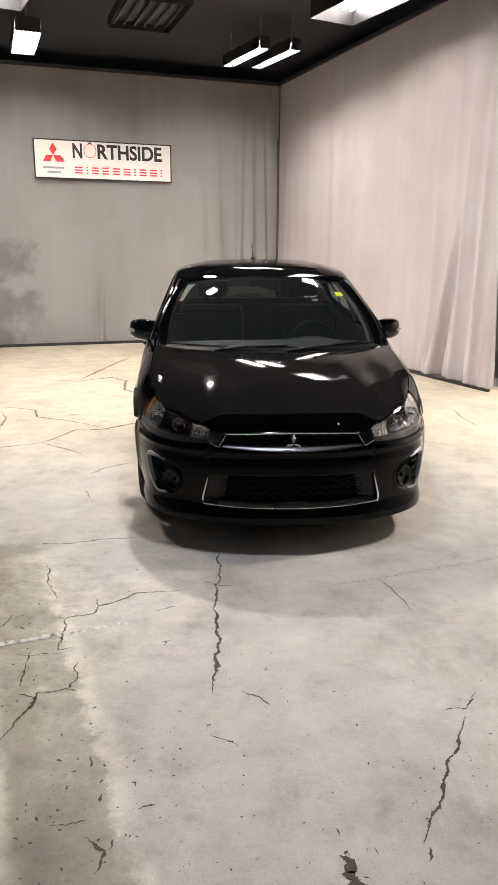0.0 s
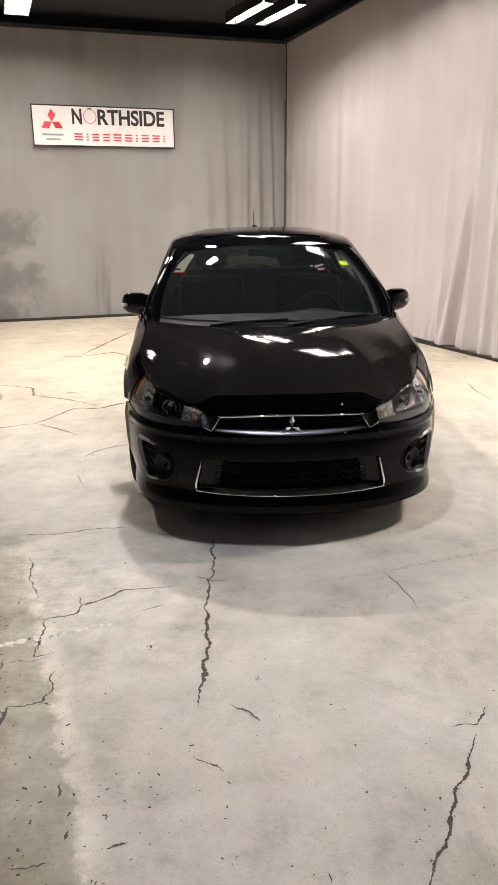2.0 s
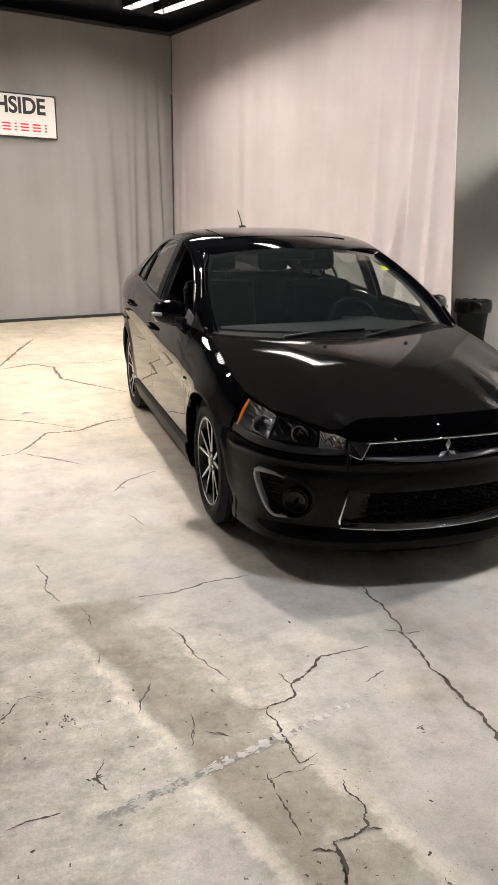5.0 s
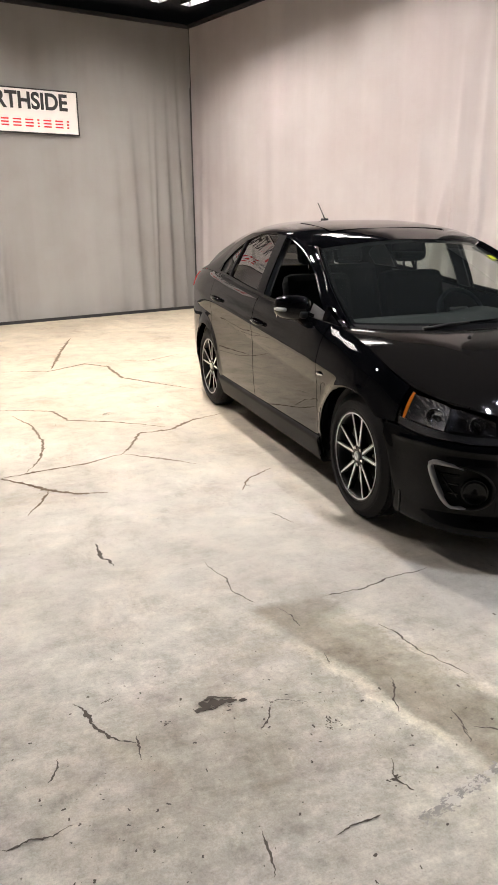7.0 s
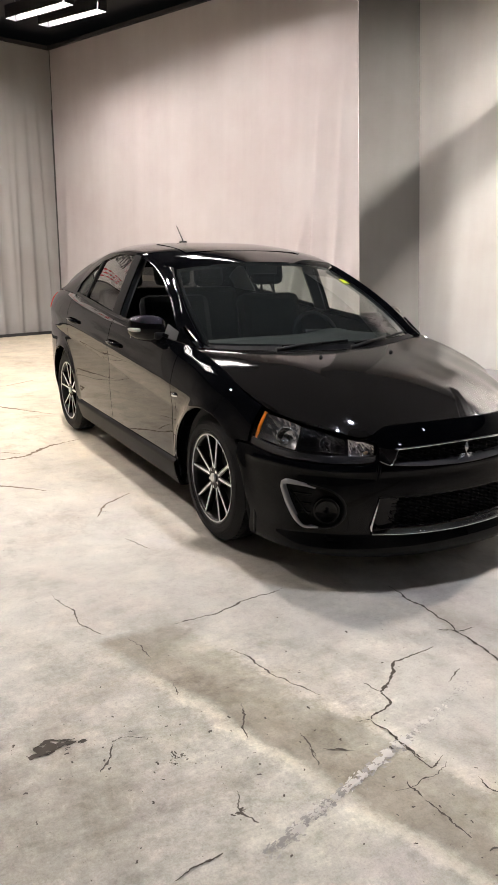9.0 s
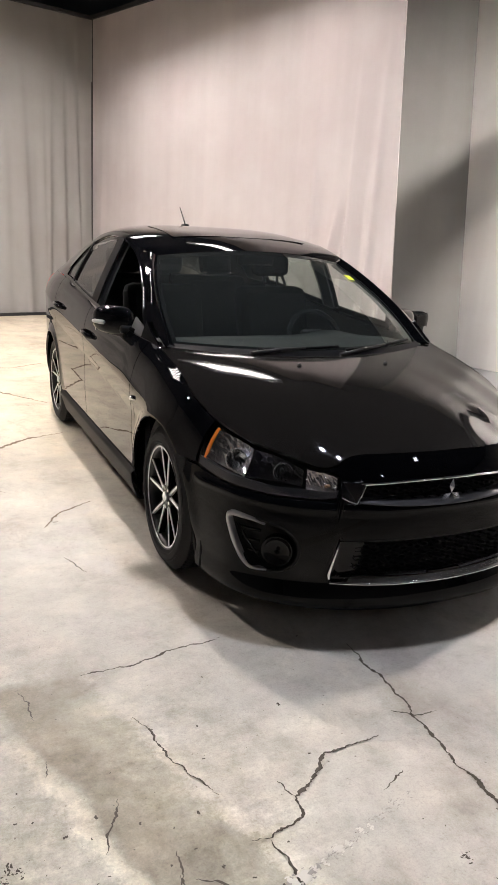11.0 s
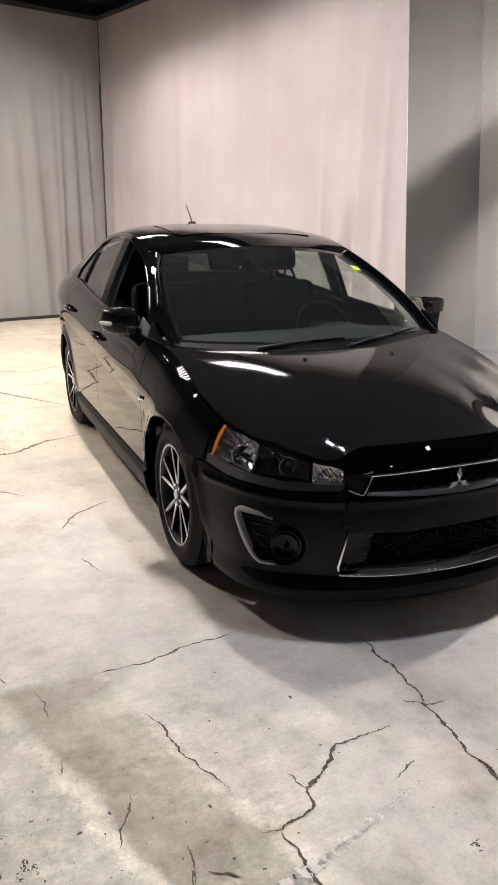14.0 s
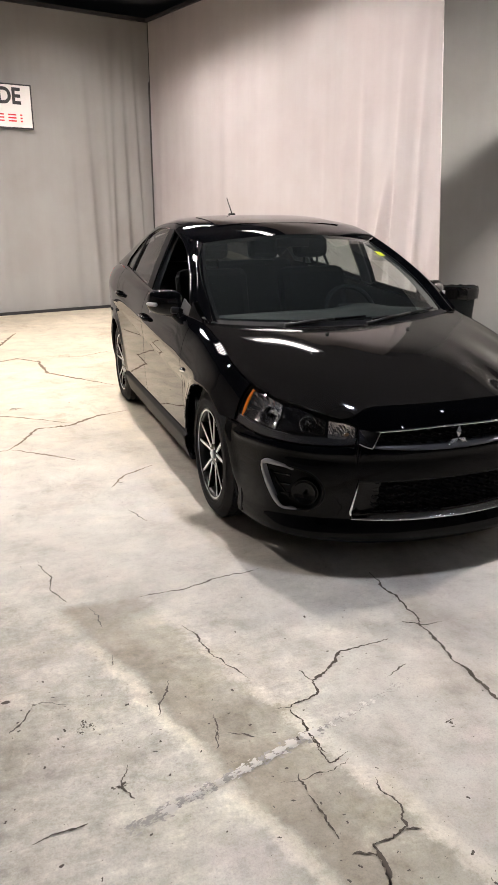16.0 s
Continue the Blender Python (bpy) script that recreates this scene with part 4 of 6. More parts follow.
for side in (1, -1):
    # pillar beside the windscreen
    P = []
    for j in range(61):
        b = j / 60
        w = ws_point(1.0, b)
        yo = 0.30 + (1.085 - 0.30) * b
        o = Vector((gedge(yo), yo, TOUT(yo)))
        row = []
        for k in range(15):
            t = k / 14
            p = w.lerp(o, t) + Vector((0.35, -0.55, 0.45)) * (0.024 * math.sin(math.pi * t))
            row.append((side * p.x, p.y, p.z))
        P.append(row)
    grid("windscreen_pillar", P, M_PAINT, car, "glossy black windscreen pillar", inward=(-side, 0.6, -0.3))
    side_patch("roof_rail", 0.50, 2.50, TWIN, lambda y: max(TOUT(y), TWIN(y) + 0.004), 120, 10, M_PAINT, "glossy black door frame", side=side, roll=0.028)
    side_patch("pillar_base", 0.34, 0.50, BELT, lambda y: max(TOUT(y), BELT(y) + 0.003), 10, 5, M_PAINT, "glossy black pillar base", side=side, off=0.002)
    side_patch("mirror_sail", 0.50, 0.66, BELT, lambda y: max(TWIN(y) - 0.42 * (y - 0.50) - 0.004, BELT(y) + 0.003), 10, 5, M_SAIL, "dark grey mirror sail trim", side=side, off=0.004)
    side_patch("centre_pillar", 1.40, 1.53, BELT, lambda y: TWIN(y) + 0.006, 6, 10, M_PILLAR, "dull black centre pillar", side=side, off=-0.002)
    side_patch("quarter_bar", 2.155, 2.185, BELT, lambda y: TWIN(y) + 0.006, 3, 8, M_PILLAR, side=side, off=-0.002)
    side_patch("belt_moulding", 0.60, 2.52, BELT, WB, 40, 2, M_GLOSS, "black waistline moulding", side=side, off=-0.004)
    side_patch("rear_pillar", 2.44, 3.28, BELT, lambda y: max(TOUT(y), BELT(y) + 0.004), 30, 10, M_PAINT, "glossy black rear pillar", side=side, roll=0.028)
    win = side_patch("rear_door_glass", 1.52, 2.165, WB, TWIN, 16, 8, M_GLASS_DARK, "tinted rear door glass", side=side, off=0.012, flange=0)
    side_patch("quarter_glass", 2.175, 2.505, WB, lambda y: max(TWIN(y), WB(y) + 0.002), 10, 6, M_GLASS_DARK, "tinted quarter glass", side=side, off=0.012, flange=0)
    side_patch("pillar_trim", 1.39, 1.54, BELT, lambda y: TWIN(y) + 0.004, 4, 6, M_LINING, "grey inner pillar trim", side=side, off=0.035, flange=0.01)
    side_patch("pillar_trim", 2.42, 2.75, BELT, lambda y: max(TOUT(y) - 0.03, BELT(y) + 0.004), 8, 6, M_LINING, "grey inner pillar trim", side=side, off=0.04, flange=0.01)
    P = []
    for j in range(15):
        b = 0.02 + 0.96 * j / 14
        w, yo = ws_point(0.985, b), 0.30 + 0.785 * b
        o = Vector((gedge(yo), yo, TOUT(yo)))
        P.append([(side * (q.x - 0.022), q.y + 0.03, q.z - 0.014) for q in (w, w.lerp(o, 0.35), w.lerp(o, 0.7), o)])
    if side > 0:
        grid("pillar_trim", P, M_LINING, car, "grey inner windscreen pillar trim", inward=(-side, 0.6, -0.3))
for n in ("rear_door_glass", "quarter_glass"):
    for o in list(scene.objects):
        if o.name.split(".")[0] == n:
            o.visible_shadow = False

# tailgate and spoiler
P = []
for i in range(25):
    a = -1 + 2 * i / 24
    row = []
    for j in range(11):
        b = j / 10
        top = Vector((0.46 * a, 3.10 - 0.10 * a * a, 1.36 - 0.09 * a * a))
        low = Vector((0.66 * a, 3.53 - 0.14 * a * a, 1.03))
        p = top.lerp(low, b) + Vector((0, 0.03, 0.03)) * math.sin(math.pi * b)
        row.append(tuple(p))
    P.append(row)
grid("tailgate", P, M_GLASS_REAR, car, "dark tailgate glass", inward=(0, -1, -0.4))
P = []
for i in range(25):
    a = -1 + 2 * i / 24
    y0 = 2.98 - 0.12 * a * a
    row = []
    for y, z in ((0, 0.0), (0.1, 0.010), (0.22, 0.004), (0.235, -0.014), (0.21, -0.05), (0.05, -0.10)):
        row.append((0.455 * a, y0 + y - 0.13, 1.378 - 0.085 * a * a + z))
    P.append(row)
grid("rear_spoiler", P, M_PAINT, car, "glossy black roof spoiler", inward=(0, 0, -1))


# ---- front details ----
def strip(name, path, material, r, label="", parent=None, flat=1.0):
    bm = bmesh.new()
    tube(bm, path, r, 8)
    return part(name, bm, material, parent or car, label, True)


xs = np.linspace(-0.366, 0.366, 41)
sgn = lambda x: -1 if x < 0 else 1
on = lambda x, z, off: tuple(body(sgn(x) * s_x(abs(x)), z, off))
strip("grille_chrome", [on(x, upper_z(x, True), -0.004) for x in xs], M_CHROME, 0.0058, "chrome upper grille trim")
# a satin shelf under the upper grille, tapering to both ends
shelf = []
for x in np.linspace(-0.372, 0.372, 61):
    q = 1 - (abs(x) / 0.372) ** 3
    z = upper_z(x, False)
    shelf.append([on(x, z - 0.008, 0.006), on(x, z - 0.006, -0.006), on(x, z - 0.003, -0.009), on(x, z + 0.001, -0.006), on(x, z + 0.004 + 0.012 * q, 0.010), on(x, z + 0.005 + 0.012 * q, 0.030)])
grid("grille_shelf", shelf, M_SHELF, car, "satin dark grey shelf under the upper grille", inward=(0, 1, 0))


def mesh_grille(name, inside, z0, z1, xmax, off, cell, label):
    """A honeycomb grille: a dark back and a net of thin bars."""
    bm = bmesh.new()
    nx = int(xmax / (cell * 1.5)) + 1
    nz = int((z1 - z0) / (cell * math.sqrt(3) / 2)) + 1
    for i in range(-nx, nx + 1):
        for j in range(nz + 1):
            cx, cz = i * cell * 1.5, z0 + j * cell * 0.5 * math.sqrt(3) + (0.5 * (i % 2)) * cell * 0.866
            if (j % 2) or not inside(s_x(abs(cx)), cz):
                continue
            ring = [(cx + cell * 0.95 * math.cos(math.pi * k / 3), cz + cell * 0.5 * math.sin(math.pi * k / 3)) for k in range(6)]
            ins = [(cx + cell * 0.72 * math.cos(math.pi * k / 3), cz + cell * 0.36 * math.sin(math.pi * k / 3)) for k in range(6)]
            vo = [bm.verts.new(on(x, z, off)) for x, z in ring]
            vi = [bm.verts.new(on(x, z, off)) for x, z in ins]
            vb = [bm.verts.new(on(x, z, off + 0.02)) for x, z in ins]
            for k in range(6):
                bm.faces.new((vo[k], vo[(k + 1) % 6], vi[(k + 1) % 6], vi[k]))
                bm.faces.new((vi[k], vi[(k + 1) % 6], vb[(k + 1) % 6], vb[k]))
    part(name, bm, M_GRILLE, car, label)
    grid("grille_back", [[on(x, z0 - 0.02 + (z1 - z0 + 0.04) * j / 4, off + 0.03) for j in range(5)] for x in np.linspace(-xmax, xmax, 31)], M_GRILLE, car, "dark grille backing", inward=(0, 1, 0))


mesh_grille("upper_grille", lambda s, z: in_upper(s, z), 0.54, 0.62, 0.385, 0.012, 0.020, "black honeycomb upper grille")
mesh_grille("lower_grille", lambda s, z: in_lower(s, z), 0.26, 0.41, 0.49, 0.02, 0.020, "black honeycomb lower grille")

# sloping chrome band with a bright lower edge; its thin arms turn up at both ends
band, edge = [], []
for x in np.linspace(-0.462, 0.462, 67):
    q = abs(x) / 0.462
    z, w = 0.248 - 0.012 * (1 - q * q), 0.030 * (1 - 0.75 * smooth(0.80, 1.0, q))
    band.append([on(x, z - 0.008, 0.004), on(x, z - 0.007, -0.010), on(x, z - 0.002, -0.016), on(x, z + 0.003, -0.016), on(x, z + 0.2 * w, -0.010), on(x, z + w, 0.010), on(x, z + w + 0.003, 0.026)])
    edge.append(on(x, z - 0.002, -0.016))
grid("lip_chrome", band, M_LIP, car, "sloping chrome band under the lower grille", inward=(0, 1, 0))
strip("lip_edge", edge, M_CHROME, 0.0036, "bright chrome edge")
for sg in (1, -1):
    strip("lip_chrome", [on(sg * x, z, o) for x, z, o in ((0.436, 0.404, -0.002), (0.445, 0.36, -0.004), (0.458, 0.305, -0.006), (0.465, 0.276, -0.008), (0.465, 0.262, -0.010), (0.458, 0.250, -0.013))], M_CHROME, [0.002, 0.0035, 0.005, 0.006, 0.006, 0.004], "thin chrome arm")
strip("lower_grille_edge", [on(x, 0.406, 0.004) for x in np.linspace(-0.436, 0.436, 41)], M_TRIM, 0.005, "black edge over the lower grille")
# smooth black cheeks at both ends of the lower grille
for sg in (1, -1):
    grid("grille_cheek", [[on(sg * (x0 - (z - 0.27) * 0.22), z, 0.012 + 0.012 * (0.46 - x0) / 0.10) for z in np.linspace(0.262, 0.405, 8)] for x0 in np.linspace(0.462, 0.365, 8)], M_GLOSS, car, "gloss black cheek beside the lower grille", inward=(0, 1, 0))

for side in (1, -1):
    # chrome wedge between grille and headlamp
    q = [(0.352, 0.611), (0.395, 0.616), (0.430, 0.624), (0.437, 0.622), (0.440, 0.570), (0.436, 0.566), (0.392, 0.549), (0.384, 0.549)]
    bm = bmesh.new()
    top = [bm.verts.new(on(side * x, z, -0.012)) for x, z in q]
    low = [bm.verts.new(on(side * x, z, 0.02)) for x, z in q]
    bm.faces.new(top)
    for k in range(len(q)):
        bm.faces.new((top[k], top[(k + 1) % len(q)], low[(k + 1) % len(q)], low[k]))
    bmesh.ops.recalc_face_normals(bm, faces=bm.faces)
    part("grille_wing", bm, M_WING, car, "gloss wedge with chrome edges beside the grille")
    ends = [(0.437, 0.568), (0.411, 0.556), (0.386, 0.548), (0.368, 0.580), (0.352, 0.610)]
    strip("wing_edge", [on(side * x, z, -0.013) for x, z in ends], M_CHROME, 0.0028, "chrome edge")

    # headlamp: clear lens over a dark bowl with two reflectors and an amber corner
    ns = 30
    lamp_s = np.linspace(S_HL0 + 0.002, S_HL1, ns + 1)
    zl, zh = (lambda s: HL_BOT(s)), (lambda s: HL_TOP(s))
    lens = panel("headlamp", 0, 0, zl, zh, 0, 10, M_LENS, stops=lamp_s, off=0.002, flange=0, side=side, label="clear headlamp with chrome bowls and amber corner")
    lens.visible_shadow = False
    panel("bowl", 0, 0, zl, zh, 0, 6, M_TRIM, lens, stops=lamp_s, off=0.06, flange=0, side=side, label="dark headlamp housing")
    spark = random.Random(11 + side)
    # smoked lower bezel, and a faceted liner in three bays
    panel("rim", 0, 0, zl, lambda s: zl(s) + 0.020 + 0.010 * smooth(S_HL0, S_HL0 + 0.15, s), 0, 3, M_BEZEL, lens, stops=lamp_s, off=0.010, flange=0.03, side=side, label="smoked lower bezel")
    for s0, s1, lo, hi, dep, cell, coat in ((S_HL1 - 0.255, S_HL1 - 0.030, 0.034, 0.014, 0.045, 0.030, M_LINER), (s_x(0.575), S_HL1 - 0.262, 0.036, 0.018, 0.050, 0.022, M_WING)):
        bm = bmesh.new()
        ls = np.linspace(s0, s1, int((s1 - s0) / (cell * 0.5)))
        rows = []
        for i, s in enumerate(ls):
            a, b = zl(s) + lo, zh(s) - hi
            bend = 0.022 * (2 * i / (len(ls) - 1) - 1) ** 2
            rows.append([bm.verts.new(body(side * s, a + (b - a) * j / 8, dep - bend - 0.012 * (j / 4 - 1) ** 2 + spark.uniform(-0.0026, 0.0026))) for j in range(9)])
        for a, b in zip(rows, rows[1:]):
            for j in range(8):
                bm.faces.new((a[j], b[j], b[j + 1], a[j + 1]))
        part("liner", bm, coat, lens, "faceted chrome liner" if coat is M_LINER else "smoked dark liner")
    for sc, rr, zz in ((S_HL1 - 0.180, 0.042, 0.642), (s_x(0.648), 0.036, 0.626)):
        c = body(sc * side, zz, 0.026)
        dirn = (body(sc * side, zz, 0.0) - body(sc * side, zz, 0.03)).normalized()
        dirn = (dirn + Vector((0, -1.2, 0))).normalized()
        place = Matrix.Translation(c) @ dirn.to_track_quat("Z", "Y").to_matrix().to_4x4()
        bm = bmesh.new()
        lathe(bm, [(rr, 0.004), (rr * 0.97, 0.0045), (rr * 0.84, -0.010), (rr * 0.5, -0.024), (rr * 0.2, -0.030), (0.001, -0.030), (0.001, -0.034), (rr * 0.9, -0.034), (rr, -0.012)], 28, "z")
        bmesh.ops.transform(bm, matrix=place, verts=bm.verts)
        part("reflector", bm, M_CHROMEDARK, lens, "chrome reflector bowl")
        bm = bmesh.new()
        lathe(bm, [(0.001, 0.010), (rr * 0.16, 0.008), (rr * 0.2, -0.004), (rr * 0.2, -0.028), (0.001, -0.028)], 14, "z")
        bmesh.ops.transform(bm, matrix=place, verts=bm.verts)
        part("bulb", bm, M_TRIM, lens, "dark bulb shield", True)
    # clear indicator box at the inner end, with upright flutes
    bm = bmesh.new()
    ls = np.linspace(S_HL0 + 0.012, s_x(0.562), 22)
    rows = []
    for i, s in enumerate(ls):
        a, b = zl(s) + 0.012, zh(s) - 0.010
        rows.append([bm.verts.new(body(side * s, a + (b - a) * j / 8, 0.024 + spark.uniform(-0.0022, 0.0022) - 0.010 * (j / 4 - 1) ** 2)) for j in range(9)])
    for a, b in zip(rows, rows[1:]):
        for j in range(8):
            bm.faces.new((a[j], b[j], b[j + 1], a[j + 1]))
    part("indicator", bm, M_INDICATOR, lens, "clear silvery fluted indicator")
    c = body(side * (S_HL0 + 0.050), 0.598, 0.016)
    bm = bmesh.new()
    bmesh.ops.create_uvsphere(bm, u_segments=14, v_segments=8, radius=0.006, matrix=Matrix.Translation(c) @ Matrix.Diagonal((1.6, 0.8, 1, 1)))
    part("indicator_bulb", bm, M_BULB, lens, "amber indicator bulb", True)
    panel("corner_reflector", 0, 0, lambda s: zl(s) + 0.014, lambda s: zh(s) - 0.012, 0, 5, M_AMBER, lens, stops=np.linspace(S_HL1 - 0.026, S_HL1 - 0.008, 6), off=0.020, flange=0.004, side=side, label="amber side reflector")

    # fog lamp recess, silver C-shaped rim, lamp
    cs, cz, n = 0.735, 0.362, len(FOG_RING)
    bm = bmesh.new()
    rows = []
    for sc, off in ((1.06, 0.001), (1.045, -0.005), (1.0, -0.006), (0.96, 0.002), (0.90, 0.040), (0.4, 0.05), (0.02, 0.05)):
        rows.append([bm.verts.new(body(side * (cs + (q - cs) * sc), cz + (z - cz) * sc, off)) for q, z in FOG_RING])
    for a, b in zip(rows, rows[1:]):
        for k in range(n):
            bm.faces.new((a[k], a[(k + 1) % n], b[(k + 1) % n], b[k]))
    bmesh.ops.recalc_face_normals(bm, faces=bm.faces)
    fog = part("fog_lamp", bm, M_TRIM, car, "black fog lamp recess with a silver C-shaped rim", True)
    # flat silver blade that follows the outer side of the recess
    path = pchip_path([(0.725, 0.443), (0.78, 0.451), (0.85, 0.452), (0.874, 0.444), (0.856, 0.400), (0.826, 0.342), (0.797, 0.296), (0.765, 0.274), (0.705, 0.270)], 40)
    wide = pchip([(0, 0.003), (0.10, 0.006), (0.32, 0.011), (0.6, 0.013), (0.8, 0.010), (0.92, 0.006), (1, 0.002)])
    bm = bmesh.new()
    rows = []
    for k, (q, z) in enumerate(path):
        a, b = path[max(k - 1, 0)], path[min(k + 1, len(path) - 1)]
        dq, dz = b[0] - a[0], b[1] - a[1]
        h = math.hypot(dq, dz)
        w = wide(k / (len(path) - 1))
        row = []
        for e, off in ((0.2, 0.012), (0.0, -0.006), (-0.4, -0.011), (-1.5, -0.008), (-1.9, -0.001), (-2.0, 0.02)):
            row.append(bm.verts.new(body(side * (q + dz / h * w * e), z - dq / h * w * e, off)))
        rows.append(row)
    for a, b in zip(rows, rows[1:]):
        for k in range(5):
            bm.faces.new((a[k], a[k + 1], b[k + 1], b[k]))
    bmesh.ops.recalc_face_normals(bm, faces=bm.faces)
    part("rim", bm, M_SATIN, fog, "satin silver rim", True)
    c = body(side * 0.672, 0.345, 0.016)
    d = (body(side * 0.672, 0.345, 0) - c).normalized()
    bm = bmesh.new()
    lathe(bm, [(0.060, -0.02), (0.060, 0.010), (0.055, 0.013), (0.050, 0.0), (0.022, -0.008), (0.001, -0.008), (0.001, -0.02)], 32, "z")
    bmesh.ops.transform(bm, matrix=Matrix.Translation(c) @ d.to_track_quat("Z", "Y").to_matrix().to_4x4(), verts=bm.verts)
    part("lamp", bm, M_GLOSS, fog, "round black fog lamp blank", True)
    for z in (0.41, 0.368, 0.326):
        strip("slat", [tuple(body(side * q, z, 0.018)) for q in np.linspace(0.745, 0.80 + (z - 0.326) * 0.5, 5)], M_GLOSS, 0.006, "", fog)
    strip("slat", [tuple(body(side * (0.748 + 0.02 * k), 0.31 + 0.022 * k, 0.016)) for k in range(6)], M_GLOSS, 0.005, "", fog)

# three-diamond badge drawn as plain rhombs
emb = Vector(on(0.0, 0.572, -0.016))
bm = bmesh.new()
for k in range(3):
    a = math.radians(90 + 120 * k)
    d, n = Vector((math.cos(a), 0, math.sin(a))), Vector((-math.sin(a), 0, math.cos(a)))
    q = [emb, emb + d * 0.028 + n * 0.0130, emb + d * 0.056, emb + d * 0.028 - n * 0.0130]
    top = bm.verts.new(emb + d * 0.025 + Vector((0, -0.012, 0)))
    vs = [bm.verts.new(p) for p in q]
    for i in range(4):
        bm.faces.new((vs[i], vs[(i + 1) % 4], top))
bmesh.ops.recalc_face_normals(bm, faces=bm.faces)
part("badge", bm, M_BADGE, car, "chrome three-part badge")


# ---- wheels ----
def wheel(x, y, side):
    root = new("wheel")
    root.parent = car
    root.matrix_basis = pose(x, y, 0.322, 0, 0, 0 if side > 0 else 180)
    tagged(root, "black tyre on a two-tone ten-spoke alloy rim")
    bm = bmesh.new()
    lathe(bm, [(0.226, 0.076), (0.236, 0.088), (0.255, 0.096), (0.275, 0.094), (0.293, 0.085), (0.306, 0.074), (0.317, 0.066), (0.321, 0.062), (0.314, 0.060), (0.314, 0.052), (0.322, 0.050), (0.322, 0.026), (0.314, 0.024), (0.314, 0.014), (0.322, 0.012), (0.322, -0.012), (0.314, -0.014), (0.314, -0.024), (0.322, -0.026), (0.322, -0.06), (0.305, -0.092), (0.26, -0.104), (0.226, -0.08)], 64)
    for k in range(60):
        a = 2 * math.pi * k / 60
        for sg in (1, -1):
            box(bm, 0, 0, 0, 0.022, 0.004, 0.012, 0, Matrix.Rotation(a, 4, "X") @ Matrix.Translation((0.046 * sg - 0.011, 0, 0.3115)))
    for r0, x0 in ((0.245, 0.0935), (0.285, 0.0900)):
        tube(bm, [(x0, r0 * math.cos(2 * math.pi * k / 64), r0 * math.sin(2 * math.pi * k / 64)) for k in range(64)], 0.0022, 5, True)
    part("tyre", bm, M_RUBBER, root, "black rubber tyre with tread grooves", False)
    bm = bmesh.new()
    lathe(bm, [(0.227, 0.083), (0.227, 0.0865), (0.2215, 0.088), (0.219, 0.084)], 64)
    part("rim_lip", bm, M_ALLOY, root, "machined alloy rim lip", True)
    bm = bmesh.new()
    lathe(bm, [(0.2335, 0.080), (0.2335, 0.087), (0.228, 0.088), (0.226, 0.082), (0.218, 0.080), (0.213, 0.06), (0.209, -0.06), (0.225, -0.07), (0.227, 0.07)], 64)
    part("rim", bm, M_BARREL, root, "black rim barrel", True)
    bm = bmesh.new()
    lathe(bm, [(0.210, 0.0), (0.210, -0.02), (0.05, -0.02), (0.05, 0.0)], 48)
    part("drum", bm, M_TRIM, root, "dark brake and inner barrel", True)
    for k in range(5):
        for sg in (1, -1):
            a0 = math.radians(90 + 72 * k + sg * 9)
            a1 = math.radians(90 + 72 * k + sg * 14)
            p0 = Vector((0.070, 0.052 * math.cos(a0), 0.052 * math.sin(a0)))
            p1 = Vector((0.080, 0.220 * math.cos(a1), 0.220 * math.sin(a1)))
            d = (p1 - p0).normalized()
            n = Vector((1, 0, 0)).cross(d).normalized()
            for nm, m, w0, w1, t0, t1 in (("spoke", M_ALLOY, 0.0052, 0.0045, 0.0, -0.003), ("spoke_side", M_GLOSS, 0.014, 0.011, -0.003, -0.03)):
                bm = bmesh.new()
                vs = []
                for p, w in ((p0, w0), (p1, w1)):
                    for t in (t0, t1):
                        for q in (1, -1):
                            vs.append(bm.verts.new(p + n * (w * q) + Vector((t, 0, 0))))
                for f in ((0, 1, 5, 4), (2, 6, 7, 3), (0, 4, 6, 2), (1, 3, 7, 5), (0, 2, 3, 1), (4, 5, 7, 6)):
                    bm.faces.new([vs[i] for i in f])
                bmesh.ops.recalc_face_normals(bm, faces=bm.faces)
                part(nm, bm, m, root)
        a = math.radians(90 + 72 * k + 36)
        bm = bmesh.new()
        lathe(bm, [(0.009, 0.066), (0.009, 0.072), (0.006, 0.074), (0.001, 0.074), (0.001, 0.06)], 10)
        bmesh.ops.translate(bm, vec=(0, 0.046 * math.cos(a), 0.046 * math.sin(a)), verts=bm.verts)
        part("wheel_nut", bm, M_CHROME, root)
    bm = bmesh.new()
    lathe(bm, [(0.062, 0.02), (0.062, 0.066), (0.056, 0.070), (0.034, 0.070), (0.001, 0.070), (0.001, 0.02)], 30)
    part("hub", bm, M_GLOSS, root, "black hub", True)
    bm = bmesh.new()
    lathe(bm, [(0.023, 0.068), (0.023, 0.078), (0.018, 0.081), (0.001, 0.081), (0.001, 0.068)], 24)
    part("hub_cap", bm, M_ALLOY, root, "silver hub cap", True)
    return root


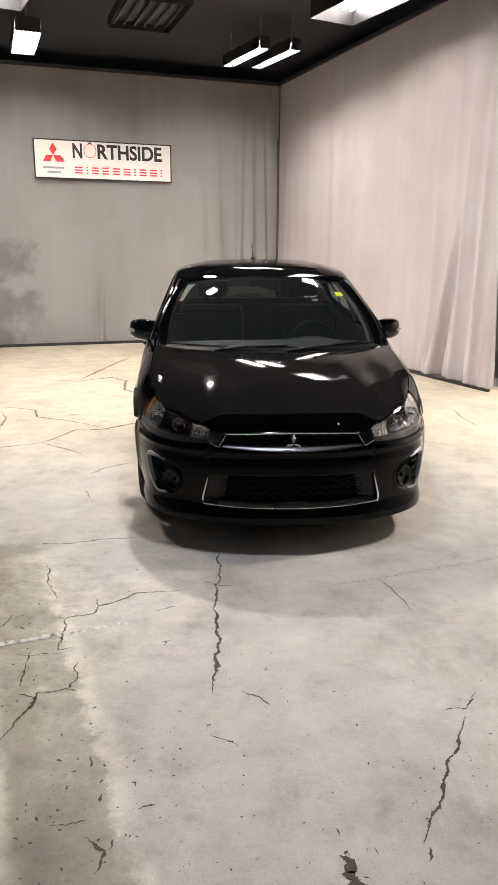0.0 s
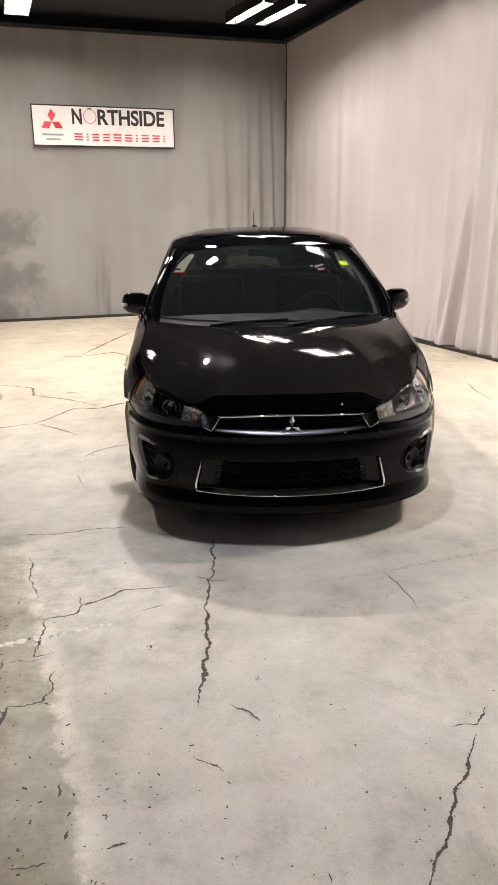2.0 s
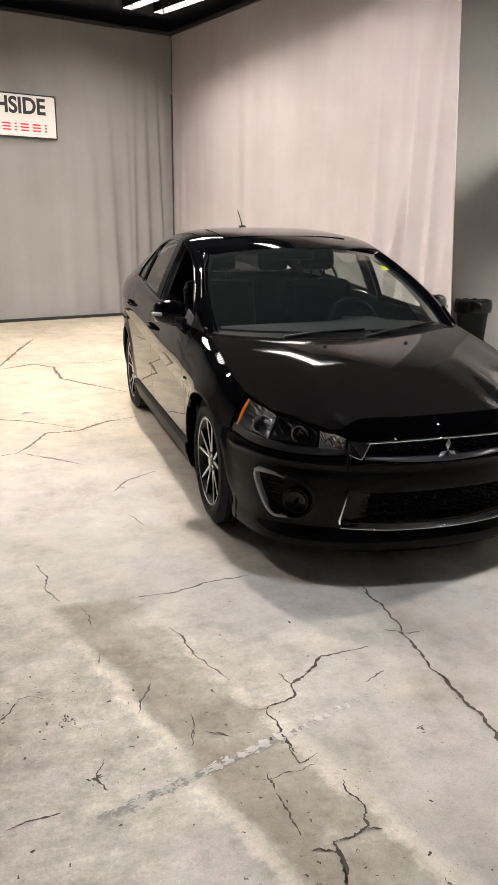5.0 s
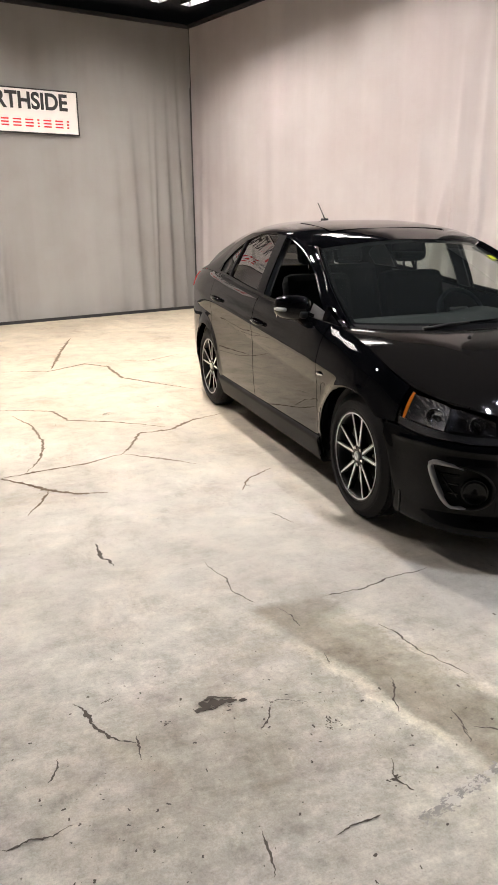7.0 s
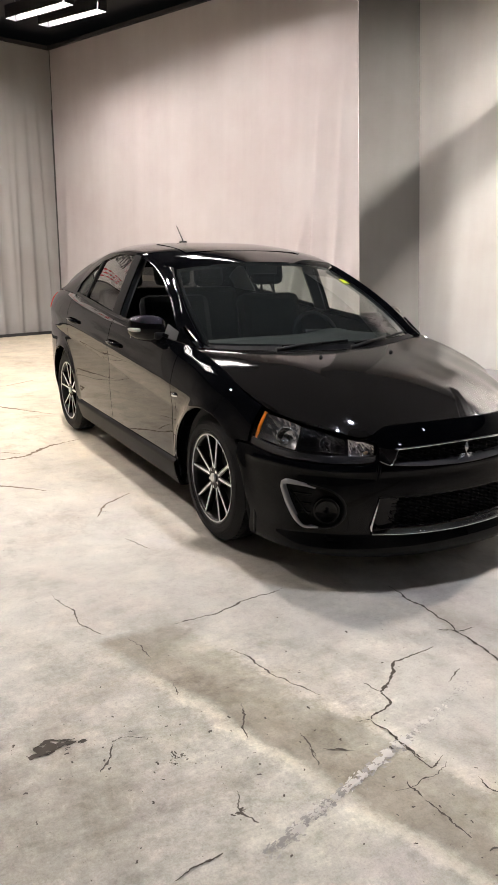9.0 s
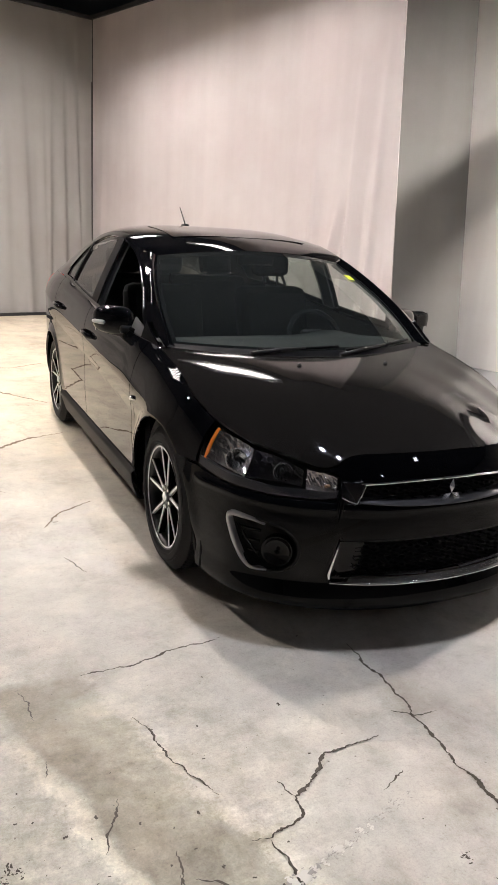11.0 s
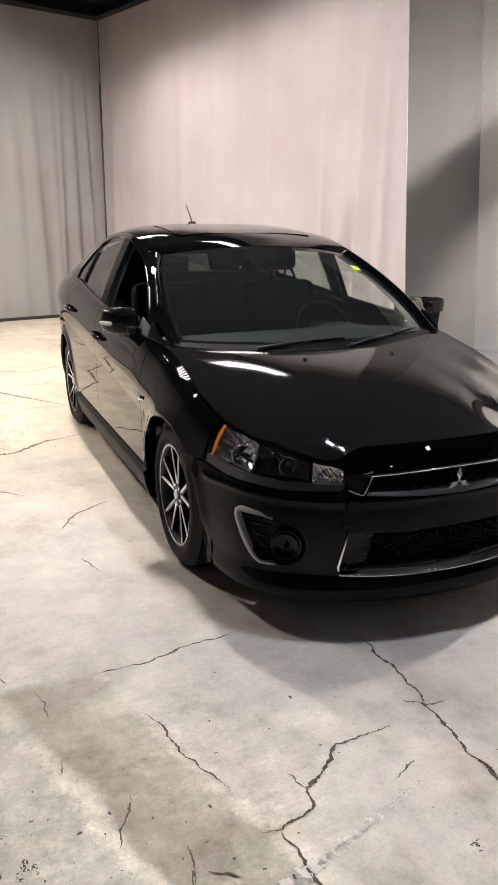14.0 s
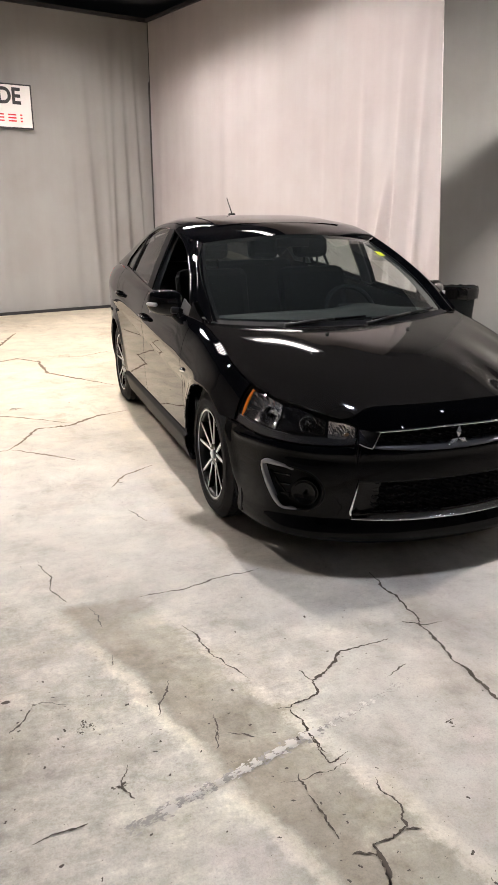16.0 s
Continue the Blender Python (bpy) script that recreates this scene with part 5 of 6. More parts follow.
for y in (0.0, 2.635):
    for side in (1, -1):
        wheel(side * 0.754, y, side)
        # dark wheel housing
        bm = bmesh.new()
        lathe(bm, [(FLARE - 0.004, 0.81), (FLARE + 0.004, 0.81), (FLARE + 0.004, 0.5), (0.02, 0.5), (0.02, 0.508), (FLARE - 0.004, 0.508)], 40)
        bmesh.ops.delete(bm, geom=[v for v in bm.verts if v.co.z < -0.03], context="VERTS")
        for v in bm.verts:
            v.co = Vector((v.co.x * side, v.co.y + y, v.co.z + 0.322))
        part("wheel_housing", bm, M_TRIM, car, "black wheel housing", True)

# floor pan and firewall close the body
boxpart("floor_pan", (-0.50, -0.6, 0.17, 0.50, 3.4, 0.22), M_TRIM, car)
boxpart("floor_pan", (-0.80, 0.39, 0.175, 0.80, 2.25, 0.235), M_TRIM, car)
boxpart("engine_bay", (-0.48, -0.62, 0.24, 0.48, 0.42, 0.62), M_TRIM, car)

# ---- mirrors, handles, wipers, aerial ----
for side in (1, -1):
    bm = bmesh.new()
    bmesh.ops.create_uvsphere(bm, u_segments=28, v_segments=16, radius=1.0)
    for v in bm.verts:
        x, y, z = v.co
        f = lambda q, e: math.copysign(abs(q) ** e, q)
        x, z = f(x, 0.62), f(z, 0.62)
        y = f(y, 0.8)
        w = 1 - 0.14 * (x * 0.5 + 0.5)
        v.co = Vector((side * (0.875 + 0.094 * x), 0.725 + 0.075 * y * (1 if y < 0 else 0.45) + 0.085 * (x * 0.5 + 0.5), 1.000 + 0.079 * w * z * (1.0 if z > 0 else 1.0 - 0.12 * x) + 0.004 * x))
    mir = part("door_mirror", bm, M_PAINT, car, "glossy black door mirror with chrome indicator strip", True)
    bm = bmesh.new()
    path = [(side * (0.875 + 0.097 * q), 0.725 + 0.085 * (q * 0.5 + 0.5) - 0.078 * math.sqrt(max(1 - q ** 3.2, 0)) - 0.002, 0.996) for q in np.linspace(0.55, 0.99, 8)]
    tube(bm, path, [0.004] + [0.011] * 6 + [0.006], 8)
    part("mirror_indicator", bm, M_SATIN, mir, "clear indicator strip", True)
    bm = bmesh.new()
    box(bm, 0.775, 0.665, 0.945, 0.86, 0.745, 0.985, 0.012)
    for v in bm.verts:
        v.co.x *= side
    bmesh.ops.recalc_face_normals(bm, faces=bm.faces)
    part("mirror_foot", bm, M_TRIM, mir, "black mirror foot")
    bm = bmesh.new()
    box(bm, -0.085, 0, -0.055, 0.085, 0.004, 0.055, 0.001)
    bmesh.ops.translate(bm, vec=(side * 0.872, 0.800, 1.0), verts=bm.verts)
    part("mirror_glass", bm, M_CHROME, mir, "mirror glass")
    for yh in (1.335, 2.245):
        zh = 0.852 if yh < 2 else 0.918
        p = body(s_y(yh) * side, zh)
        strip("door_handle", [(p.x - side * 0.004, yh - 0.10, zh - 0.008), (p.x + side * 0.022, yh - 0.075, zh - 0.005), (p.x + side * 0.028, yh, zh), (p.x + side * 0.024, yh + 0.06, zh + 0.004), (p.x - side * 0.004, yh + 0.085, zh + 0.006)], M_PAINT, [0.010, 0.014, 0.014, 0.014, 0.010], "glossy black door handle")
    p = body(s_y(0.36) * side, 0.690)
    strip("fender_badge", [(p.x, 0.40, 0.690), (p.x + side * 0.006, 0.36, 0.690), (p.x, 0.32, 0.690)], M_CHROME, [0.004, 0.012, 0.004], "small chrome fender badge")
    # tail lamp wrapping the corner
    panel("tail_lamp", 0, 0, lambda s: 0.95, lambda s: TOPZ(s) - 0.014, 0, 8, M_RED, stops=np.linspace(s_y(3.13), s_y(3.42), 12), off=-0.006, flange=0.012, side=side, label="red tail lamp")
    # washer nozzle
    bm = bmesh.new()
    bmesh.ops.create_uvsphere(bm, u_segments=10, v_segments=6, radius=0.011, matrix=Matrix.Translation((side * 0.23, -0.045, 0.903)))
    part("washer_nozzle", bm, M_TRIM, car, "", True)

bm = bmesh.new()
P = [[(lambda w: (w.x, w.y - 0.012 - 0.05 * j / 4, w.z - 0.002 - 0.018 * j / 4))(ws_point(-1 + 2 * i / 30, 0.03)) for j in range(5)] for i in range(31)]
bm.free()
grid("cowl", P, M_GRILLE, car, "matt black plastic cowl", inward=(0, 0, -1))


def wiper(x0, a0, a1):
    root = new("wiper")
    root.parent = car
    tagged(root, "black windscreen wiper")
    base = ws_point(a0, -0.03) + Vector((0, -0.02, 0.012))
    strip("arm", [base, ws_point(a0 + (a1 - a0) * 0.30, -0.005) + Vector((0, -0.012, 0.022)), ws_point(a0 + (a1 - a0) * 0.6, 0.02) + Vector((0, -0.010, 0.018))], M_TRIM, [0.014, 0.009, 0.006], "black wiper arm", root)
    strip("blade", [ws_point(a0 + (a1 - a0) * q, 0.004 + 0.030 * q) + Vector((0, -0.008, 0.014)) for q in np.linspace(0.1, 1, 9)], M_GRILLE, 0.0075, "black wiper blade", root)


wiper(0, -0.55, 0.12)
wiper(0, 0.10, 0.86)
strip("aerial", [(0, 2.22, 1.478), (0, 2.24, 1.505), (0, 2.35, 1.605)], M_TRIM, [0.006, 0.0045, 0.003], "black whip aerial")
bm = bmesh.new()
box(bm, -0.02, 2.19, 1.466, 0.02, 2.26, 1.492, 0.008)
part("aerial_base", bm, M_TRIM, car)
# sunroof glass
grid("sunroof", [[(0.42 * a, y, ROOFC(y) - (ROOFC(y) - TOUT(y)) * abs(0.42 * a / 0.62) ** 3.4 + 0.002) for y in np.linspace(1.22, 1.72, 12)] for a in np.linspace(-1, 1, 21)], M_PAINT, car, "dark sunroof glass", flange=0.003, inward=(0, 0, -1))
# inspection sticker inside the windscreen
P = [[tuple(ws_point(0.80 + 0.09 * i / 2, 0.71 + 0.065 * j / 2) + Vector((0, -0.004, 0.005))) for j in range(3)] for i in range(3)]
grid("sticker", P, M_YELLOW, car, "yellow-green windscreen sticker", inward=(0, 1, -0.5))

# ---- cabin ----
P = []
for i in range(31):
    a = -1 + 2 * i / 30
    row = []
    for y, z in ((0.02, 0.90), (0.25, 0.925), (0.45, 0.945), (0.62, 0.94), (0.70, 0.90), (0.72, 0.80), (0.66, 0.62), (0.60, 0.45)):
        yy = y + 0.20 * a * a * (1 if y < 0.4 else 0.3)
        hoodz = 0.03 * math.exp(-((a - 0.45) / 0.22) ** 2) * smooth(0.4, 0.6, y)
        row.append((0.70 * a, yy, z + hoodz - 0.02 * a * a))
    P.append(row)
grid("dashboard", P, M_DASH, car, "dark grey dashboard", inward=(0, 0, -1))
bm = bmesh.new()
c = Vector((0.36, 0.88, 0.885))
rot = Matrix.Translation(c) @ Matrix.Rotation(math.radians(62), 4, "X")
tube(bm, [rot @ Vector((0.168 * math.cos(2 * math.pi * k / 32), 0.168 * math.sin(2 * math.pi * k / 32), 0)) for k in range(32)], 0.015, 8, True)
sw = part("steering_wheel", bm, M_SEAT, car, "black three-spoke steering wheel", True)
boxpart("hub", (-0.075, -0.06, -0.05, 0.075, 0.06, 0.0), M_TRIM, sw, m=rot, bevel=0.02)
for a in (0, 180, 270):
    boxpart("spoke", (0.05, -0.022, -0.02, 0.165, 0.022, -0.005), M_SATIN if a == 270 else M_TRIM, sw, m=rot @ Matrix.Rotation(math.radians(a), 4, "Z"), bevel=0.005)


def seat(x, y, w, rear=False):
    root = new("rear_seat" if rear else "front_seat")
    root.parent = car
    tagged(root, "charcoal fabric %s seat" % ("rear" if rear else "front"))
    boxpart("cushion", (x - w, y - 0.50, 0.42, x + w, y, 0.58), M_SEAT, root, bevel=0.05)
    boxpart("backrest", (-w, -0.07, 0, w, 0.07, 0.60), M_SEAT, root, bevel=0.06, m=Matrix.Translation((x, y, 0.55)) @ Matrix.Rotation(math.radians(-16), 4, "X"))
    for hx in ((-w * 0.6, w * 0.6) if rear else (0,)):
        boxpart("headrest", (-0.13, -0.05, 0.66, 0.13, 0.05, 0.84), M_SEAT, root, bevel=0.045, m=Matrix.Translation((x + hx, y, 0.55 - (0.06 if rear else 0))) @ Matrix.Rotation(math.radians(-14), 4, "X"))
        for q in (-0.05, 0.05):
            boxpart("headrest_post", (q - 0.006, -0.006, 0.58, q + 0.006, 0.006, 0.68), M_CHROME, root, bevel=0, m=Matrix.Translation((x + hx, y, 0.55 - (0.06 if rear else 0))) @ Matrix.Rotation(math.radians(-14), 4, "X"))


seat(-0.37, 1.40, 0.25)
seat(0.37, 1.40, 0.25)
seat(0.0, 2.35, 0.60, True)
boxpart("centre_console", (-0.11, 0.6, 0.24, 0.11, 1.5, 0.62), M_TRIM, car, bevel=0.03)
for side in (1, -1):
    P = [[(side * (body(s_y(y), z).x - 0.07), y, z) for z in np.linspace(0.26, TOPZ(s_y(y)) - 0.01, 8)] for y in np.linspace(0.42, 2.45, 20)]
    grid("door_lining", P, M_TRIM, car, "black door lining", inward=(-side, 0, 0))
boxpart("headlining", (-0.44, 1.25, 1.355, 0.44, 2.7, 1.37), M_DASH, car, bevel=0)
boxpart("rear_bulkhead", (-0.70, 2.50, 0.22, 0.70, 2.53, 0.98), M_TRIM, car, bevel=0)
boxpart("rear_view_mirror", (-0.11, 0.98, 1.285, 0.11, 1.0, 1.35), M_TRIM, car, bevel=0.008)

# ---- the sign on the back wall ----
BD = (CORNER - BACK_END).normalized()
BACK_ANG = math.degrees(math.atan2(BD.y, BD.x))
sign = thing("wall_sign", "white rectangular wall sign with black and red lettering", "sign", loc=(-2.035, 8.735, 3.04), rz=BACK_ANG + 1.2)
SW, SH = 2.25, 0.575
boxpart("sign_face", (-SW / 2, 0, -SH / 2, SW / 2, 0.03, SH / 2), M_SIGNWHITE, sign, bevel=0)
for q in ((-SW / 2 - 0.018, -SH / 2 - 0.018, SW / 2 + 0.018, -SH / 2), (-SW / 2 - 0.018, SH / 2, SW / 2 + 0.018, SH / 2 + 0.018), (-SW / 2 - 0.018, -SH / 2, -SW / 2, SH / 2), (SW / 2, -SH / 2, SW / 2 + 0.018, SH / 2)):
    boxpart("sign_frame", (q[0], -0.008, q[1], q[2], 0.035, q[3]), M_SIGNBLACK, sign, "black frame", bevel=0.002)


def lettering(text, x, z, height, width, material):
    cu = bpy.data.curves.new("lettering", "FONT")
    cu.body, cu.size, cu.extrude, cu.offset = text, height * 1.38, 0.003, 0.009
    tmp = new("lettering", cu)
    bpy.context.view_layer.update()
    me = bpy.data.meshes.new_from_object(tmp.evaluated_get(bpy.context.evaluated_depsgraph_get()))
    bpy.data.objects.remove(tmp)
    xs = [v.co.x for v in me.vertices]
    k = width / (max(xs) - min(xs))
    x0 = min(xs)
    for v in me.vertices:
        v.co = Vector((x + (v.co.x - x0) * k, -0.005 - v.co.z, z + v.co.y))
    me.materials.clear()
    return obj("lettering", me, material, sign)


lettering("N", -0.52, 0.035, 0.225, 0.155, M_SIGNBLACK)
lettering("RTHSIDE", -0.115, 0.035, 0.225, 1.09, M_SIGNBLACK)
bm = bmesh.new()
tube(bm, [(-0.235 + 0.098 * math.cos(2 * math.pi * k / 32), -0.004, 0.148 + 0.105 * math.sin(2 * math.pi * k / 32)) for k in range(32)], 0.005, 6, True)
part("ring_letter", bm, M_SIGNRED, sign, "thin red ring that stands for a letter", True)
boxpart("ring_peak", (-0.265, -0.006, 0.256, -0.205, 0.001, 0.268), M_SIGNBLACK, sign, bevel=0)
# the lower word and small line as plain bars
for k, w in enumerate((0.13, 0.03, 0.11, 0.11, 0.12, 0.12, 0.03, 0.12, 0.12, 0.03)):
    x = -0.50 + sum((0.13, 0.03, 0.11, 0.11, 0.12, 0.12, 0.03, 0.12, 0.12, 0.03)[:k]) + 0.062 * k
    for z in (-0.213, -0.170, -0.127):
        boxpart("red_bar", (x, -0.006, z, x + w, 0.001, z + 0.020), M_SIGNRED, sign, bevel=0)
for x, w, z in ((-1.0, 0.33, -0.135), (-0.94, 0.22, -0.205)):
    boxpart("grey_bar", (x, -0.004, z - 0.014, x + w, 0.001, z + 0.014), M_SATIN, sign, bevel=0)
for c in (Vector((-0.835, -0.005, 0.055)), ):
    bm = bmesh.new()
    for k in range(3):
        a = math.radians(90 + 120 * k)
        d, n = Vector((math.cos(a), 0, math.sin(a))), Vector((-math.sin(a), 0, math.cos(a)))
        q = [c + d * 0.0, c + d * 0.095 + n * 0.057, c + d * 0.19, c + d * 0.095 - n * 0.057]
        bm.faces.new([bm.verts.new(v) for v in q])
    r = bmesh.ops.extrude_face_region(bm, geom=bm.faces[:])
    bmesh.ops.translate(bm, vec=(0, 0.008, 0), verts=[v for v in r["geom"] if isinstance(v, bmesh.types.BMVert)])
    bmesh.ops.recalc_face_normals(bm, faces=bm.faces)
    part("red_rhombs", bm, M_SIGNRED, sign, "three red rhombs")

# ---- waste bin by the passage wall ----
bin_ = thing("waste_bin", "grey plastic waste bin with a black liner folded over its rim", "waste bin", loc=(3.60, 4.40, 0), rz=-18)
bm = bmesh.new()
lathe(bm, [(0.15, 0.0), (0.19, 0.60), (0.205, 0.60), (0.205, 0.63), (0.185, 0.63), (0.142, 0.02), (0.001, 0.02), (0.001, 0.0)], 28, "z")
part("bin_body", bm, M_DASH, bin_, "grey plastic bin", True)
bm = bmesh.new()
n = 40
rows = []
for r, z in ((0.17, 0.45), (0.192, 0.63), (0.215, 0.645), (0.225, 0.60), (0.222, 0.50)):
    rows.append([bm.verts.new(((r + 0.012 * noise.noise(Vector((k * 0.7, z * 9, 0)))) * math.cos(2 * math.pi * k / n), (r + 0.012 * noise.noise(Vector((k * 0.7, z * 9, 3)))) * math.sin(2 * math.pi * k / n), z + 0.02 * noise.noise(Vector((k * 0.5, z, 7))))) for k in range(n)])
for a, b in zip(rows, rows[1:]):
    for k in range(n):
        bm.faces.new((a[k], a[(k + 1) % n], b[(k + 1) % n], b[k]))
part("bin_liner", bm, M_GLOSS, bin_, "black plastic liner", True)

# ---- cracks, pits and scars of the floor ----
FLOOR = bpy.data.objects["floor"]


def crack(path, width=0.009):
    """A ragged dark crack along the path."""
    pts = []
    for (x0, y0), (x1, y1) in zip(path, path[1:]):
        n = max(2, int(math.hypot(x1 - x0, y1 - y0) / 0.006))
        for k in range(n):
            t = k / n
            pts.append((x0 + (x1 - x0) * t, y0 + (y1 - y0) * t))
    pts.append(path[-1])
    bm = bmesh.new()
    last = None
    for i, (x, y) in enumerate(pts):
        a, b = pts[max(i - 1, 0)], pts[min(i + 1, len(pts) - 1)]
        dx, dy = b[0] - a[0], b[1] - a[1]
        n = math.hypot(dx, dy) or 1
        j = 0.012 * noise.noise(Vector((x * 14, y * 14, 0))) + 0.007 * noise.noise(Vector((x * 37, y * 37, 2))) + 0.005 * noise.noise(Vector((x * 130, y * 130, 4)))
        ends = min(1, 0.25 + 1.5 * min(i, len(pts) - 1 - i) / len(pts) * 2)
        w = width * 0.42 * ends * (0.22 + 1.5 * abs(noise.noise(Vector((x * 30, y * 30, 5)))) + 0.8 * abs(noise.noise(Vector((x * 120, y * 120, 8)))))
        px, py = x - dy / n * j, y + dx / n * j
        q = [bm.verts.new((px - dy / n * w, py + dx / n * w, 0.002)), bm.verts.new((px + dy / n * w, py - dx / n * w, 0.002))]
        if last:
            bm.faces.new((last[0], last[1], q[1], q[0]))
        last = q
    part("crack", bm, M_CRACKBROWN if path[0][1] > 0.5 else M_CRACK, FLOOR)


def blot(bm, x, y, r, flat=1.0, turn=0.0, low=0.0010):
    """One uneven pit."""
    z = low + 0.0008 * random.random()
    c = bm.verts.new((x, y, z))
    ring = []
    n = 13
    lobe = random.random() * 6
    for k in range(n):
        a = 2 * math.pi * k / n
        q = r * (0.45 + 0.7 * random.random() + 0.35 * math.sin(2 * a + lobe))
        u, v = q * math.cos(a), q * math.sin(a) * flat
        ring.append(bm.verts.new((x + u * math.cos(turn) - v * math.sin(turn), y + u * math.sin(turn) + v * math.cos(turn), z)))
    for k in range(n):
        bm.faces.new((c, ring[k], ring[(k + 1) % n]))


crack([(-2.54,3.06),(-2.34,2.98),(-2.13,2.86),(-2.04,2.53),(-1.74,2.36),(-1.53,2.2),(-1.37,2.05)], 0.034)
crack([(-0.87,2.28),(-1.13,2.17),(-1.36,1.96),(-1.59,1.96),(-1.7,1.67),(-1.79,1.5)], 0.041)
crack([(-1.79,1.5),(-2.06,1.38),(-2.34,1.33),(-2.51,1.29),(-2.58,1.27)], 0.034)
crack([(-1.79,1.5),(-1.53,1.26),(-1.39,1.12)], 0.02)
crack([(-2.45,2.83),(-2.32,2.47),(-2.27,1.97),(-2.32,1.58),(-2.42,1.34)], 0.027)
crack([(-2.58,1.27),(-2.45,1.13),(-2.32,0.96),(-2.16,0.84),(-2.0,0.8)], 0.044)
crack([(-2.32,0.96),(-2.37,0.78),(-2.46,0.6)], 0.02)
crack([(-2.49,4.78),(-1.99,4.63),(-1.61,4.91),(-1.4,4.65),(-1.36,4.0),(-0.82,3.22)], 0.051)
crack([(-1.98,4.73),(-1.75,5.96),(-1.55,6.84)], 0.051)
crack([(-1.35,4.98),(-0.94,4.8),(-0.48,5.11)], 0.02)
crack([(-0.97,0.86),(-1.17,0.73),(-1.27,0.55)], 0.02)
crack([(-1.24,0.19),(-1.17,0.01)], 0.009)
crack([(-2.17,0.11),(-2.16,-0.06),(-2.12,-0.16)], 0.024)
crack([(-1.73,-0.29),(-1.69,-0.47),(-1.7,-0.58),(-1.64,-0.7)], 0.009)
crack([(-1.36,-0.75),(-1.18,-0.75),(-1.02,-0.7),(-0.82,-0.68)], 0.012)
crack([(-2.41,-1.11),(-2.37,-1.22),(-2.33,-1.32),(-2.26,-1.37)], 0.016)
crack([(-1.81,-1.34),(-1.85,-1.4),(-1.89,-1.44)], 0.009)
crack([(-2.65,-1.65),(-2.57,-1.64),(-2.47,-1.63)], 0.009)
crack([(-1.85,-1.88),(-1.77,-1.87),(-1.71,-1.87)], 0.009)
crack([(-1.58,-1.69),(-1.61,-1.77),(-1.58,-1.82)], 0.009)
crack([(-0.39,-0.87),(-0.39,-1.06),(-0.39,-1.21),(-0.4,-1.31),(-0.41,-1.45),(-0.42,-1.54),(-0.41,-1.66)], 0.014)
crack([(-0.46,-1.27),(-0.4,-1.31),(-0.32,-1.32)], 0.009)
crack([(-0.57,-1.36),(-0.66,-1.37),(-0.77,-1.37),(-0.85,-1.46),(-0.93,-1.5),(-0.94,-1.56),(-1.05,-1.61),(-1.1,-1.59)], 0.014)
crack([(-0.95,-1.43),(-0.93,-1.5)], 0.009)
crack([(-1.05,-1.61),(-1.04,-1.67),(-1.05,-1.72),(-1.04,-1.77),(-1.03,-1.83)], 0.012)
crack([(-1.25,-1.02),(-1.22,-1.12),(-1.21,-1.2),(-1.17,-1.32),(-1.12,-1.42)], 0.009)
crack([(-1.38,-1.34),(-1.42,-1.43),(-1.45,-1.51)], 0.009)
crack([(-1.29,-1.56),(-1.3,-1.64),(-1.31,-1.68)], 0.009)
crack([(-0.69,-1.56),(-0.59,-1.52)], 0.009)
crack([(-0.42,-1.53),(-0.41,-1.82),(-0.42,-1.98),(-0.44,-2.2)], 0.022)
crack([(0.49,-2.25),(0.42,-2.34),(0.34,-2.35)], 0.009)
crack([(0.41,-2.39),(0.32,-2.54),(0.25,-2.66),(0.21,-2.75),(0.1,-2.92)], 0.016)
crack([(0.38,-1.31),(0.42,-1.47),(0.44,-1.63)], 0.009)
crack([(-0.33,-2.19),(-0.24,-2.28)], 0.009)
crack([(-0.45,-2.45),(-0.38,-2.47),(-0.36,-2.5)], 0.009)
crack([(-1.14,-1.96),(-1.13,-2.12)], 0.009)
crack([(-1.06,-2.22),(-1.1,-2.35),(-1.13,-2.46)], 0.009)
crack([(-1.32,-1.71),(-1.3,-1.63)], 0.008)
crack([(-1.27,-1.65),(-1.23,-1.67),(-1.19,-1.7)], 0.006)
crack([(-1.2,-1.9),(-1.13,-1.9),(-1.06,-1.9),(-0.98,-1.87)], 0.005)
crack([(-0.81,-2.52),(-0.81,-2.54),(-0.81,-2.57)], 0.018)
crack([(-0.77,-2.69),(-0.77,-2.72)], 0.014)
crack([(-0.66,-2.75),(-0.63,-2.74),(-0.61,-2.73)], 0.010)
crack([(-0.89,-2.8),(-0.85,-2.81),(-0.82,-2.8),(-0.79,-2.79)], 0.009)
crack([(-0.79,-2.85),(-0.75,-2.88),(-0.73,-2.9),(-0.73,-2.94),(-0.74,-2.98)], 0.012)
crack([(-0.73,-2.9),(-0.72,-2.89),(-0.71,-2.86)], 0.008)
crack([(-0.87,-3.02),(-0.85,-3.07)], 0.010)
crack([(0.11,-2.94),(0.11,-2.97),(0.1,-2.99)], 0.009)
crack([(-0.12,-2.95),(-0.1,-2.98),(-0.12,-3.01),(-0.1,-3.03),(-0.1,-3.09)], 0.05)
crack([(-0.11,-3.06),(-0.14,-3.1),(-0.17,-3.13)], 0.012)
crack([(-0.02,-3.16),(0.02,-3.15),(0.07,-3.13)], 0.012)
crack([(0.06,-3.15),(0.14,-3.15),(0.18,-3.14),(0.21,-3.13)], 0.014)
crack([(-0.12,-2.86),(-0.11,-2.89)], 0.007)
crack([(-0.03,-2.93),(-0.02,-2.96)], 0.007)
crack([(-1.14,-1.88),(-1.14,-1.92),(-1.14,-1.95)], 0.010)
